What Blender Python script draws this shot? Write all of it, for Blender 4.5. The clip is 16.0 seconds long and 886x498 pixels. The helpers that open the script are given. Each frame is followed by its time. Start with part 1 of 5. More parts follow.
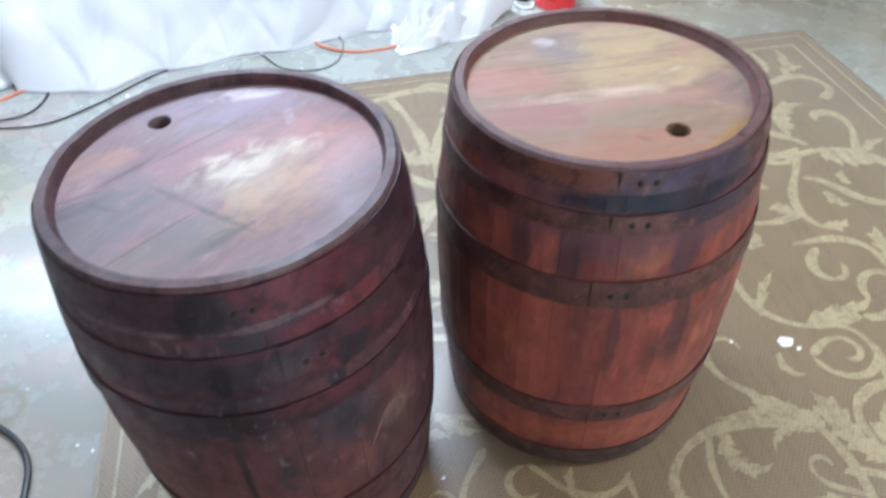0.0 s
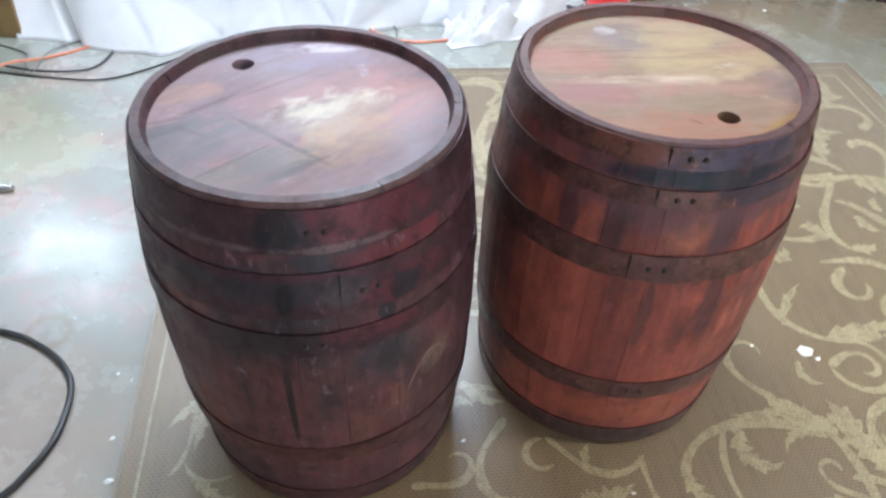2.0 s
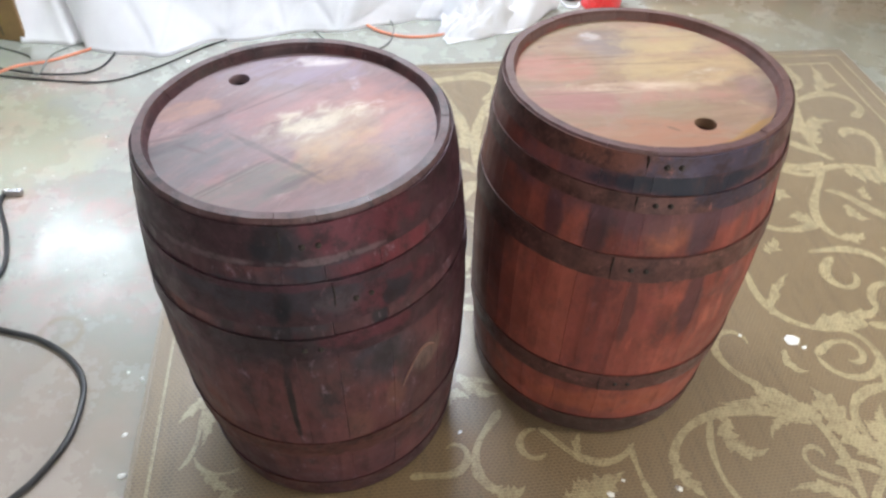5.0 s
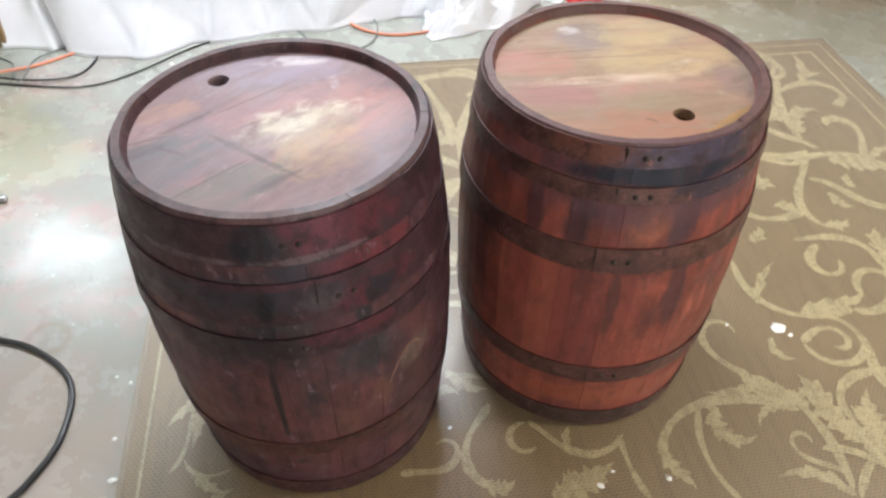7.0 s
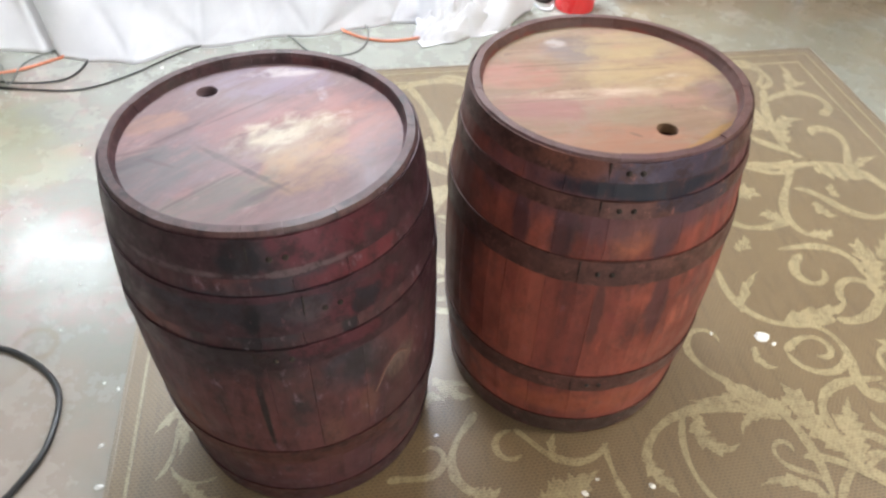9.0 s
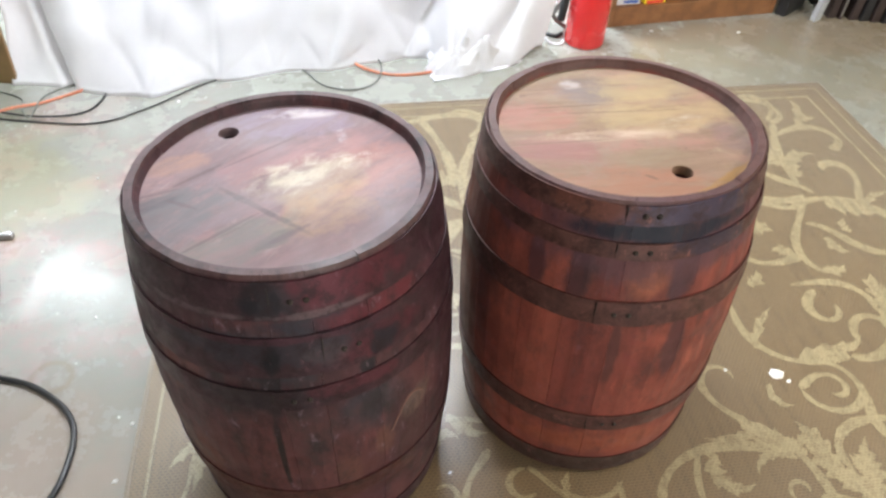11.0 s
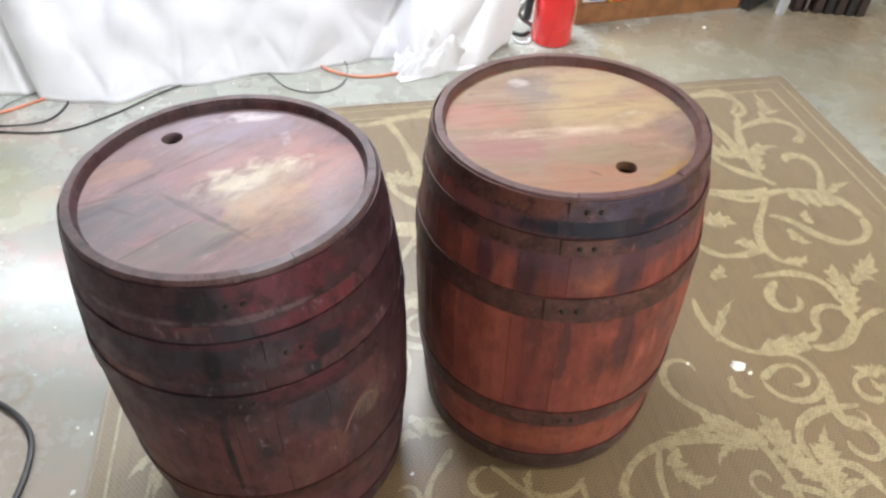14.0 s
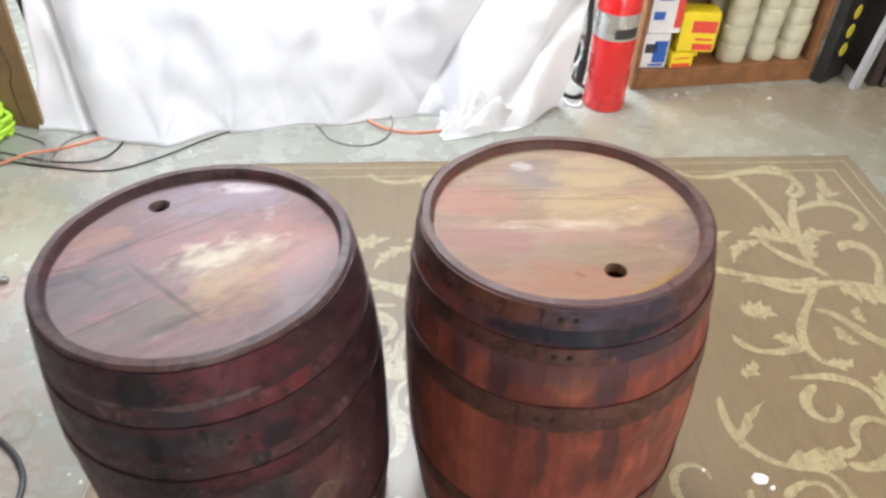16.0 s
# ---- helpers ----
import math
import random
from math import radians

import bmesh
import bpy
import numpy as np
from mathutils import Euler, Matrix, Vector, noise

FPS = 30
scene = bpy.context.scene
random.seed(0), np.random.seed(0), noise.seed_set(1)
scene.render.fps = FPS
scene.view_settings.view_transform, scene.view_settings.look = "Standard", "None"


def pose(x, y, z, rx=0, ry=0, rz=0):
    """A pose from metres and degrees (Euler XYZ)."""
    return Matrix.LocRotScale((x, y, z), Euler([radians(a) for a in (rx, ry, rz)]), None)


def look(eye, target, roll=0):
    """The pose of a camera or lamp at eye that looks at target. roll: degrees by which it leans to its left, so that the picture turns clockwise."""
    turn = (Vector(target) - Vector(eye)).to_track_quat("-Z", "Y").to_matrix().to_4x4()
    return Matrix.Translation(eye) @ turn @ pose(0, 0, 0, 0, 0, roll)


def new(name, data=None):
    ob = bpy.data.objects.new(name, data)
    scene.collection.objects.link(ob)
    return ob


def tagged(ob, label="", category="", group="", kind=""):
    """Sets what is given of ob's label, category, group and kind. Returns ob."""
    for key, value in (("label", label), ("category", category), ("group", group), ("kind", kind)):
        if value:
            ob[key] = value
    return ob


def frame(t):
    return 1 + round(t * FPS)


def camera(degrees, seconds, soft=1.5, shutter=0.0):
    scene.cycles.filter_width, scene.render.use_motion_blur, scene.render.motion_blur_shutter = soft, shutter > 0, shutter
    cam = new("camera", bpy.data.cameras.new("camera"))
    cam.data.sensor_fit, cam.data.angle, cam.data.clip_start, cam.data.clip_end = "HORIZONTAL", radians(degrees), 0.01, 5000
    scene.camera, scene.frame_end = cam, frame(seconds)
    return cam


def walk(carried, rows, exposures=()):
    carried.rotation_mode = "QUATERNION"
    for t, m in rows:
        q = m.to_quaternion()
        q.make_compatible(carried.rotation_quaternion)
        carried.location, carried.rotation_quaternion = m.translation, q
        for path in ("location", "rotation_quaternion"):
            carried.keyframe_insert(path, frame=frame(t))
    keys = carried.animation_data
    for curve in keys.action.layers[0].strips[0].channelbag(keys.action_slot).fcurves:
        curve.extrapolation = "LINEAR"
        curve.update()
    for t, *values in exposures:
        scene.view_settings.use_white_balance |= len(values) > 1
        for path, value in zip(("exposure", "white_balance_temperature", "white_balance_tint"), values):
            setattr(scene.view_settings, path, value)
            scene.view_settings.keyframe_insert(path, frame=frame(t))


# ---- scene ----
cam = camera(64.7, 16.0, soft=2.6, shutter=0.5)
PATH = [
    (0, (0.1026, 0.1469, 1.5046), (0.1325, 1.5562, 0.0859), -0.78),
    (0.5, (-0.0088, 0.0940, 1.4386), (0.0998, 1.4869, 0.0077), 1.92),
    (1, (0.0365, 0.0502, 1.4385), (0.1490, 1.4466, 0.0123), 5.55),
    (1.5, (0.0506, 0.0350, 1.4491), (0.0832, 1.4493, 0.0354), 5.68),
    (2, (0.0426, 0.0242, 1.4815), (0.0281, 1.4598, 0.0891), 3.88),
    (2.5, (0.0598, 0.0350, 1.5280), (0.0357, 1.4780, 0.1420), 3.04),
    (3, (0.0815, 0.0297, 1.5476), (0.0531, 1.4785, 0.1694), 3.11),
    (3.5, (0.0892, 0.0227, 1.5449), (0.0606, 1.4645, 0.1587), 2.43),
    (4, (0.0691, 0.0178, 1.5540), (0.0407, 1.4411, 0.1482), 2.99),
    (6.5, (0.0809, 0.0094, 1.5525), (0.0531, 1.4030, 0.1179), 1.38),
    (7, (0.0898, 0.0086, 1.5544), (0.0790, 1.4044, 0.1222), 1.69),
    (7.5, (0.0908, 0.0085, 1.5557), (0.0865, 1.4039, 0.1221), 1.48),
    (8, (0.1038, 0.0092, 1.5657), (0.1155, 1.4003, 0.1288), 2.23),
    (10.5, (0.0852, 0.0227, 1.5949), (0.0920, 1.4539, 0.1990), 3.02),
    (11, (0.0790, 0.0243, 1.6049), (0.0689, 1.4736, 0.2263), 2.33),
    (11.5, (0.0701, 0.0172, 1.6015), (0.0534, 1.4864, 0.2447), 2.48),
    (12, (0.0842, 0.0212, 1.5995), (0.0600, 1.4930, 0.2453), 1.10),
    (12.5, (0.0932, 0.0162, 1.6080), (0.0797, 1.4669, 0.2317), 0.29),
    (13, (0.1061, 0.0138, 1.6110), (0.1179, 1.4744, 0.2434), 0.55),
    (13.5, (0.1177, 0.0202, 1.6045), (0.1429, 1.4843, 0.2415), 0.65),
    (14, (0.1571, 0.0271, 1.6040), (0.1808, 1.4787, 0.2284), 1.85),
    (14.5, (0.1699, 0.0402, 1.6146), (0.1590, 1.4881, 0.2353), 1.93),
    (15, (0.1807, 0.0650, 1.6216), (0.1187, 1.5359, 0.2683), 2.47),
    (15.5, (0.1882, 0.0784, 1.6342), (0.0748, 1.5969, 0.3371), 2.50),
    (16, (0.3270, 0.1485, 1.6400), (0.1372, 1.6590, 0.3408), 0.75),
]
walk(cam, [(t, look(eye, target, roll)) for t, eye, target, roll in PATH],
     [(0.0, 0.17, 5300, 7), (1.5, 0.17, 5450, 7), (4.0, 0.18, 5800, 8), (6.5, 0.18, 6200, 9), (16.0, 0.14, 6250, 9)])

# ---- world and lights ----
world = bpy.data.worlds.new("world")
scene.world = world
world.use_nodes = True
wn = world.node_tree
sky = wn.nodes.new("ShaderNodeTexSky")
sky.sky_type, sky.sun_disc, sky.sun_elevation, sky.sun_rotation = "NISHITA", False, radians(35), radians(200)
wn.links.new(sky.outputs[0], wn.nodes["Background"].inputs[0])
wn.nodes["Background"].inputs[1].default_value = 0.1


def area_lamp(name, eye, target, sx, sy, watts, colour):
    data = bpy.data.lights.new(name, "AREA")
    data.shape, data.size, data.size_y, data.energy, data.color = "RECTANGLE", sx, sy, watts, colour
    ob = new(name, data)
    ob.matrix_world = look(eye, target)
    return ob


# added fill light from unseen openings: far wall behind the sheet, doorway behind the camera
area_lamp("added_back_light", (-0.7, 4.27, 1.65), (-0.7, 2.0, 1.45), 2.0, 1.3, 200, (0.88, 0.94, 1.0))
area_lamp("added_front_fill", (2.2, -3.92, 1.3), (1.6, 0.0, 0.7), 1.9, 2.0, 124, (1.0, 0.94, 0.87))
# tubes of the ceiling lights, all out of view; the warm one is added fill
area_lamp("tube_light", (-0.35, 2.6, 2.58), (-0.35, 2.6, 0.0), 1.2, 0.28, 78, (0.93, 0.96, 1.0))
area_lamp("tube_light", (-2.80, 3.80, 2.58), (-2.80, 3.80, 0.0), 1.2, 0.28, 48, (0.90, 0.95, 1.0))
area_lamp("tube_light", (2.7, 0.8, 2.58), (2.7, 0.8, 0.0), 1.2, 0.28, 64, (1.0, 0.87, 0.68))


# ---- materials ----
class Mat:
    """A node material: short helpers for nodes, links, masks and mixes."""

    def __init__(self, name, rough=0.6, metal=0.0, coat=0.0, spec=0.5):
        self.m = bpy.data.materials.new(name)
        self.m.use_nodes = True
        self.t = self.m.node_tree
        self.b = self.t.nodes["Principled BSDF"]
        self.b.inputs["Roughness"].default_value = rough
        self.b.inputs["Metallic"].default_value = metal
        self.b.inputs["Coat Weight"].default_value = coat
        self.b.inputs["Coat Roughness"].default_value = 0.25
        self.b.inputs["Specular IOR Level"].default_value = spec
        self.co = self.t.nodes.new("ShaderNodeTexCoord").outputs["Object"]

    def put(self, sock, v):
        if isinstance(v, bpy.types.NodeSocket):
            self.t.links.new(v, sock)
        elif v is not None:
            if sock.type == "RGBA" and len(v) == 3:
                v = (*v, 1)
            sock.default_value = v

    def math(self, op, a, b=None, c=None, clamp=False):
        n = self.t.nodes.new("ShaderNodeMath")
        n.operation, n.use_clamp = op, clamp
        for i, v in enumerate((a, b, c)):
            self.put(n.inputs[i], v)
        return n.outputs[0]

    def mapped(self, scale=(1, 1, 1), loc=(0, 0, 0), rot=(0, 0, 0), co=None):
        n = self.t.nodes.new("ShaderNodeMapping")
        self.put(n.inputs["Vector"], co or self.co)
        n.inputs["Scale"].default_value, n.inputs["Location"].default_value = scale, loc
        n.inputs["Rotation"].default_value = [radians(a) for a in rot]
        return n.outputs[0]

    def noise(self, scale, detail=4, rough=0.6, stretch=(1, 1, 1), loc=(0, 0, 0), rot=(0, 0, 0), warp=0.0, co=None):
        n = self.t.nodes.new("ShaderNodeTexNoise")
        if any(rot):
            co = self.mapped(rot=rot, co=co)
        self.put(n.inputs["Vector"], self.mapped(stretch, loc, (0, 0, 0), co))
        for k, v in (("Scale", scale), ("Detail", detail), ("Roughness", rough), ("Distortion", warp)):
            n.inputs[k].default_value = v
        return n.outputs["Fac"]

    def ramp(self, v, lo, hi, a=0.0, b=1.0):
        n = self.t.nodes.new("ShaderNodeMapRange")
        n.interpolation_type = "SMOOTHSTEP"
        for i, x in enumerate((v, lo, hi, a, b)):
            self.put(n.inputs[i], x)
        return n.outputs[0]

    def blob(self, centre, size, ragged=0.5, nscale=14, rot=0):
        """A stain with a ragged edge: 1 at its centre, 0 outside; size are its half widths, turned by rot about z."""
        off = self.t.nodes.new("ShaderNodeVectorMath")
        off.operation = "SUBTRACT"
        self.put(off.inputs[0], self.co)
        off.inputs[1].default_value = centre
        m = self.mapped((1, 1, 1), rot=(0, 0, -rot), co=off.outputs[0])
        dv = self.t.nodes.new("ShaderNodeVectorMath")
        dv.operation = "DIVIDE"
        self.put(dv.inputs[0], m)
        dv.inputs[1].default_value = size
        ln = self.t.nodes.new("ShaderNodeVectorMath")
        ln.operation = "LENGTH"
        self.put(ln.inputs[0], dv.outputs[0])
        wob = self.math("MULTIPLY_ADD", self.noise(nscale, 5, 0.65), ragged * 2, -ragged)
        return self.ramp(self.math("ADD", ln.outputs["Value"], wob), 1.05, 0.55)

    def mix(self, f, a, b, mode="MIX"):
        n = self.t.nodes.new("ShaderNodeMix")
        n.data_type, n.blend_type = "RGBA", mode
        self.put(n.inputs[0], f)
        self.put(n.inputs[6], a)
        self.put(n.inputs[7], b)
        return n.outputs[2]

    def rand(self):
        return self.t.nodes.new("ShaderNodeObjectInfo").outputs["Random"]

    def bump(self, h, strength=0.3, dist=0.002):
        n = self.t.nodes.new("ShaderNodeBump")
        n.inputs["Strength"].default_value, n.inputs["Distance"].default_value = strength, dist
        self.put(n.inputs["Height"], h)
        self.put(self.b.inputs["Normal"], n.outputs[0])

    def done(self, colour, rough=None):
        self.put(self.b.inputs["Base Color"], colour)
        self.put(self.b.inputs["Roughness"], rough)
        return self.m


def plain(name, colour, rough=0.5, metal=0.0, vary=0.25, scale=30, bump=0.15, coat=0.0):
    """A surface of one colour with fine grain and broad soiling."""
    m = Mat(name, rough, metal, coat)
    dark = tuple(c * (1 - vary) for c in colour)
    light = tuple(min(1, c * (1 + vary * 0.6)) for c in colour)
    col = m.mix(m.ramp(m.noise(scale, 5), 0.3, 0.7), dark, light)
    col = m.mix(m.ramp(m.noise(scale / 7, 3), 0.35, 0.75, 0, vary), col, tuple(c * 0.6 for c in colour))
    m.bump(m.noise(scale * 6, 3), bump, 0.001)
    return m.done(col, m.ramp(m.noise(scale / 2, 3), 0.2, 0.8, max(0.05, rough - 0.1), min(1, rough + 0.12)))


def concrete():
    m = Mat("concrete", 0.4)
    base = m.mix(m.ramp(m.noise(1.3, 6, 0.6), 0.35, 0.68), (0.27, 0.275, 0.238), (0.365, 0.37, 0.34))
    base = m.mix(m.ramp(m.noise(26, 6, 0.7), 0.42, 0.75, 0, 0.45), base, (0.29, 0.285, 0.255))
    # pink and ochre paint dust, worn into the slab
    pink = m.math("MULTIPLY", m.blob((-1.15, 1.75, 0), (0.75, 0.95, 1), 0.7, 3.5), m.ramp(m.noise(4, 7, 0.7), 0.42, 0.70))
    base = m.mix(m.math("MULTIPLY", pink, 0.5), base, (0.50, 0.26, 0.25))
    base = m.mix(m.math("MULTIPLY", m.blob((-1.05, 0.55, 0), (0.6, 0.6, 1), 0.8, 4), 0.35), base, (0.46, 0.30, 0.24))
    base = m.mix(m.math("MULTIPLY", m.blob((-1.75, 1.9, 0), (0.6, 0.5, 1), 0.8, 3), 0.4), base, (0.44, 0.42, 0.26))
    # brown soiling before the shelf
    base = m.mix(m.math("MULTIPLY", m.blob((1.75, 3.36, 0), (1.1, 0.30, 1), 0.5, 5, 12), 0.7), base, (0.27, 0.20, 0.125))
    base = m.mix(m.math("MULTIPLY", m.blob((2.75, 2.1, 0), (0.85, 1.9, 1), 0.6, 3, 12), 0.8), base, (0.25, 0.195, 0.125))
    base = m.mix(m.math("MULTIPLY", m.blob((1.52, 3.15, 0), (0.22, 0.10, 1), 0.9, 9, -20), 0.5), base, (0.60, 0.58, 0.54))
    base = m.mix(m.math("MULTIPLY", m.blob((1.35, 2.95, 0), (1.05, 0.36, 1), 0.8, 5, 8), 0.7), base, (0.27, 0.245, 0.18))
    base = m.mix(m.math("MULTIPLY", m.blob((1.62, 2.86, 0), (0.13, 0.06, 1), 0.9, 11, 10), 0.75), base, (0.62, 0.60, 0.57))
    base = m.mix(m.math("MULTIPLY", m.blob((1.66, 2.78, 0), (0.035, 0.018, 1), 0.6, 20, 0), 0.8), base, (0.12, 0.115, 0.10))
    # dark drips and pale paint specks
    v = m.t.nodes.new("ShaderNodeTexVoronoi")
    m.put(v.inputs["Vector"], m.co)
    v.inputs["Scale"].default_value = 13
    spot = m.ramp(m.math("ADD", v.outputs["Distance"], m.math("MULTIPLY", m.noise(60, 3), 0.12)), 0.15, 0.09)
    gate = m.ramp(m.noise(4.5, 2), 0.52, 0.6)
    base = m.mix(m.math("MULTIPLY", spot, m.math("MULTIPLY", gate, 0.6)), base, (0.10, 0.10, 0.10))
    v2 = m.t.nodes.new("ShaderNodeTexVoronoi")
    m.put(v2.inputs["Vector"], m.mapped(loc=(3.3, 7.1, 0)))
    v2.inputs["Scale"].default_value = 17
    base = m.mix(m.math("MULTIPLY", m.ramp(v2.outputs["Distance"], 0.10, 0.05), m.ramp(m.noise(6, 2, loc=(5, 2, 0)), 0.5, 0.6)), base, (0.75, 0.75, 0.73))
    # a dried ring
    ring = m.t.nodes.new("ShaderNodeVectorMath")
    ring.operation = "DISTANCE"
    m.put(ring.inputs[0], m.co)
    ring.inputs[1].default_value = (-0.985, 1.13, 0)
    edge = m.math("ABSOLUTE", m.math("SUBTRACT", m.math("ADD", ring.outputs["Value"], m.math("MULTIPLY", m.noise(22, 3), 0.02)), 0.062))
    base = m.mix(m.ramp(edge, 0.016, 0.002, 0, 0.55), base, (0.24, 0.20, 0.15))
    m.bump(m.math("ADD", m.noise(40, 6, 0.7), m.math("MULTIPLY", m.noise(7, 3), 1.5)), 0.22, 0.002)
    return m.done(base, m.ramp(m.noise(5, 6, 0.7), 0.3, 0.72, 0.17, 0.36))


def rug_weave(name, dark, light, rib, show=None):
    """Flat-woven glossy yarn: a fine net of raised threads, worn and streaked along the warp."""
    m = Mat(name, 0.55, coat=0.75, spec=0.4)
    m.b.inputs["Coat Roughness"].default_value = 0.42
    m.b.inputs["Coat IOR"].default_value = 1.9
    w = m.t.nodes.new("ShaderNodeTexBrick")
    m.put(w.inputs["Vector"], m.mapped())
    for k, v in (("Scale", 1.0), ("Brick Width", 0.0125), ("Row Height", 0.0078), ("Mortar Size", 0.0019), ("Mortar Smooth", 0.6)):
        w.inputs[k].default_value = v
    yarn = w.outputs["Fac"]
    col = m.mix(m.ramp(m.noise(2.3, 5), 0.3, 0.7), dark, light)
    col = m.mix(m.ramp(m.noise(120, 4, 0.7), 0.35, 0.7, 0, 0.5), col, tuple(c * 1.25 for c in light))
    col = m.mix(m.ramp(m.noise(55, 4, 0.6, (1, 0.12, 1)), 0.46, 0.70, 0, 0.65), col, tuple(c * 0.62 for c in dark))
    if show:
        thin = m.math("ADD", m.noise(70, 5, 0.75), m.math("MULTIPLY", m.noise(14, 3), 0.35))
        col = m.mix(m.ramp(thin, 0.62, 0.80, 0, 0.85), col, show)
    # gleam on the raised threads, painted in as a lighter net
    col = m.mix(m.math("MULTIPLY", yarn, rib), col, tuple(c * 1.7 for c in light))
    m.bump(m.math("ADD", m.noise(260, 3), m.math("MULTIPLY", yarn, 2.2)), 0.7, 0.0025)
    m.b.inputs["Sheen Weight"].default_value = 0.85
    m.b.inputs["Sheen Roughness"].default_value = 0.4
    return m.done(col)


def stave_wood(name, base, warm, red, smear, stains, grit=1.0):
    """Stained oak along z; stains, some of them painted shade, are (centre, half widths, colour, strength)."""
    m = Mat(name, 0.5, coat=0.04, spec=0.4)
    r = m.rand()
    grain = m.noise(26, 7, 0.7, (1, 1, 0.07), warp=0.4)
    broad = m.noise(5, 4, 0.6, (1, 1, 0.35))
    col = m.mix(m.ramp(grain, 0.32, 0.72), tuple(c * 0.62 for c in base), base)
    col = m.mix(m.ramp(broad, 0.42, 0.68, 0, 0.75), col, warm)
    col = m.mix(m.ramp(r, 0.5, 1.0, 0, 0.42), col, tuple(c * 0.55 for c in base))
    col = m.mix(m.ramp(r, 0.35, 0.0, 0, 0.45), col, warm)
    col = m.mix(m.math("MULTIPLY", m.ramp(m.noise(8, 6, 0.7, (1, 1, 0.5), (4, 1, 2)), 0.55, 0.7), 0.6), col, red)
    col = m.mix(m.ramp(m.noise(4.2, 7, 0.72, (1, 1, 0.7), (1, 6, 2)), 0.46, 0.62, 0, 0.6), col, tuple(c * 0.42 for c in base))
    col = m.mix(m.ramp(m.noise(15, 6, 0.75, (1, 1, 0.22), (8, 2, 7)), 0.57, 0.7, 0, 0.5), col, tuple(c * 1.7 for c in warm))
    for centre, size, colour, k in stains:
        col = m.mix(m.math("MULTIPLY", m.blob(centre, size, 0.7, 15), k), col, colour)
    col = m.mix(m.ramp(m.noise(7, 7, 0.75, (1, 1, 0.45), (3, 9, 4)), 0.55, 0.68, 0, 0.4), col, smear)
    soot = m.ramp(m.noise(10, 7, 0.75, (1, 1, 0.6), (9, 3, 5)), 0.49, 0.66, 0, 0.85 * grit)
    col = m.mix(soot, col, (0.018, 0.016, 0.018))
    col = m.mix(m.ramp(m.noise(24, 8, 0.82, (1, 1, 0.45), (5, 5, 1)), 0.48, 0.64, 0, 0.72 * grit), col, tuple(c * 0.28 for c in base))
    col = m.mix(m.ramp(m.noise(48, 7, 0.8, (1, 1, 0.5), (7, 1, 3)), 0.57, 0.68, 0, 0.6 * grit), col, tuple(c * 2.4 for c in smear))
    col = m.mix(m.ramp(m.noise(70, 3, 0.8, (1, 1, 0.05)), 0.66, 0.8, 0, 0.7), col, tuple(c * 0.25 for c in base))
    m.bump(m.math("ADD", grain, m.math("MULTIPLY", m.noise(90, 4, 0.7, (1, 1, 0.08)), 0.6)), 0.35, 0.002)
    return m.done(col, m.ramp(m.noise(12, 4), 0.25, 0.75, 0.44, 0.7))


def hoop_steel(name, base, stains):
    """Hoop iron, rusted and stained over together with the wood; stains also hold painted light and shade."""
    m = Mat(name, 0.5, 0.35)
    col = m.mix(m.ramp(m.noise(14, 6, 0.7), 0.35, 0.7), tuple(c * 0.55 for c in base), base)
    col = m.mix(m.ramp(m.noise(45, 5, 0.7), 0.55, 0.75, 0, 0.45), col, tuple(c * 1.9 for c in base))
    for centre, size, colour, k in stains:
        col = m.mix(m.math("MULTIPLY", m.blob(centre, size, 0.95, 26), k), col, colour)
    col = m.mix(m.ramp(m.noise(9, 6, 0.75, (1, 1, 1), (2, 8, 1)), 0.57, 0.72, 0, 0.7), col, (0.02, 0.019, 0.022))
    col = m.mix(m.ramp(m.noise(26, 8, 0.82, (1, 1, 1), (5, 5, 1)), 0.47, 0.62, 0, 0.75), col, tuple(c * 0.28 for c in base))
    col = m.mix(m.ramp(m.noise(50, 7, 0.8, (1, 1, 0.7), (7, 1, 3)), 0.56, 0.68, 0, 0.6), col, tuple(c * 2.3 for c in base))
    m.bump(m.noise(60, 6, 0.75), 0.5, 0.002)
    return m.done(col, m.ramp(m.noise(20, 4), 0.3, 0.7, 0.36, 0.62))


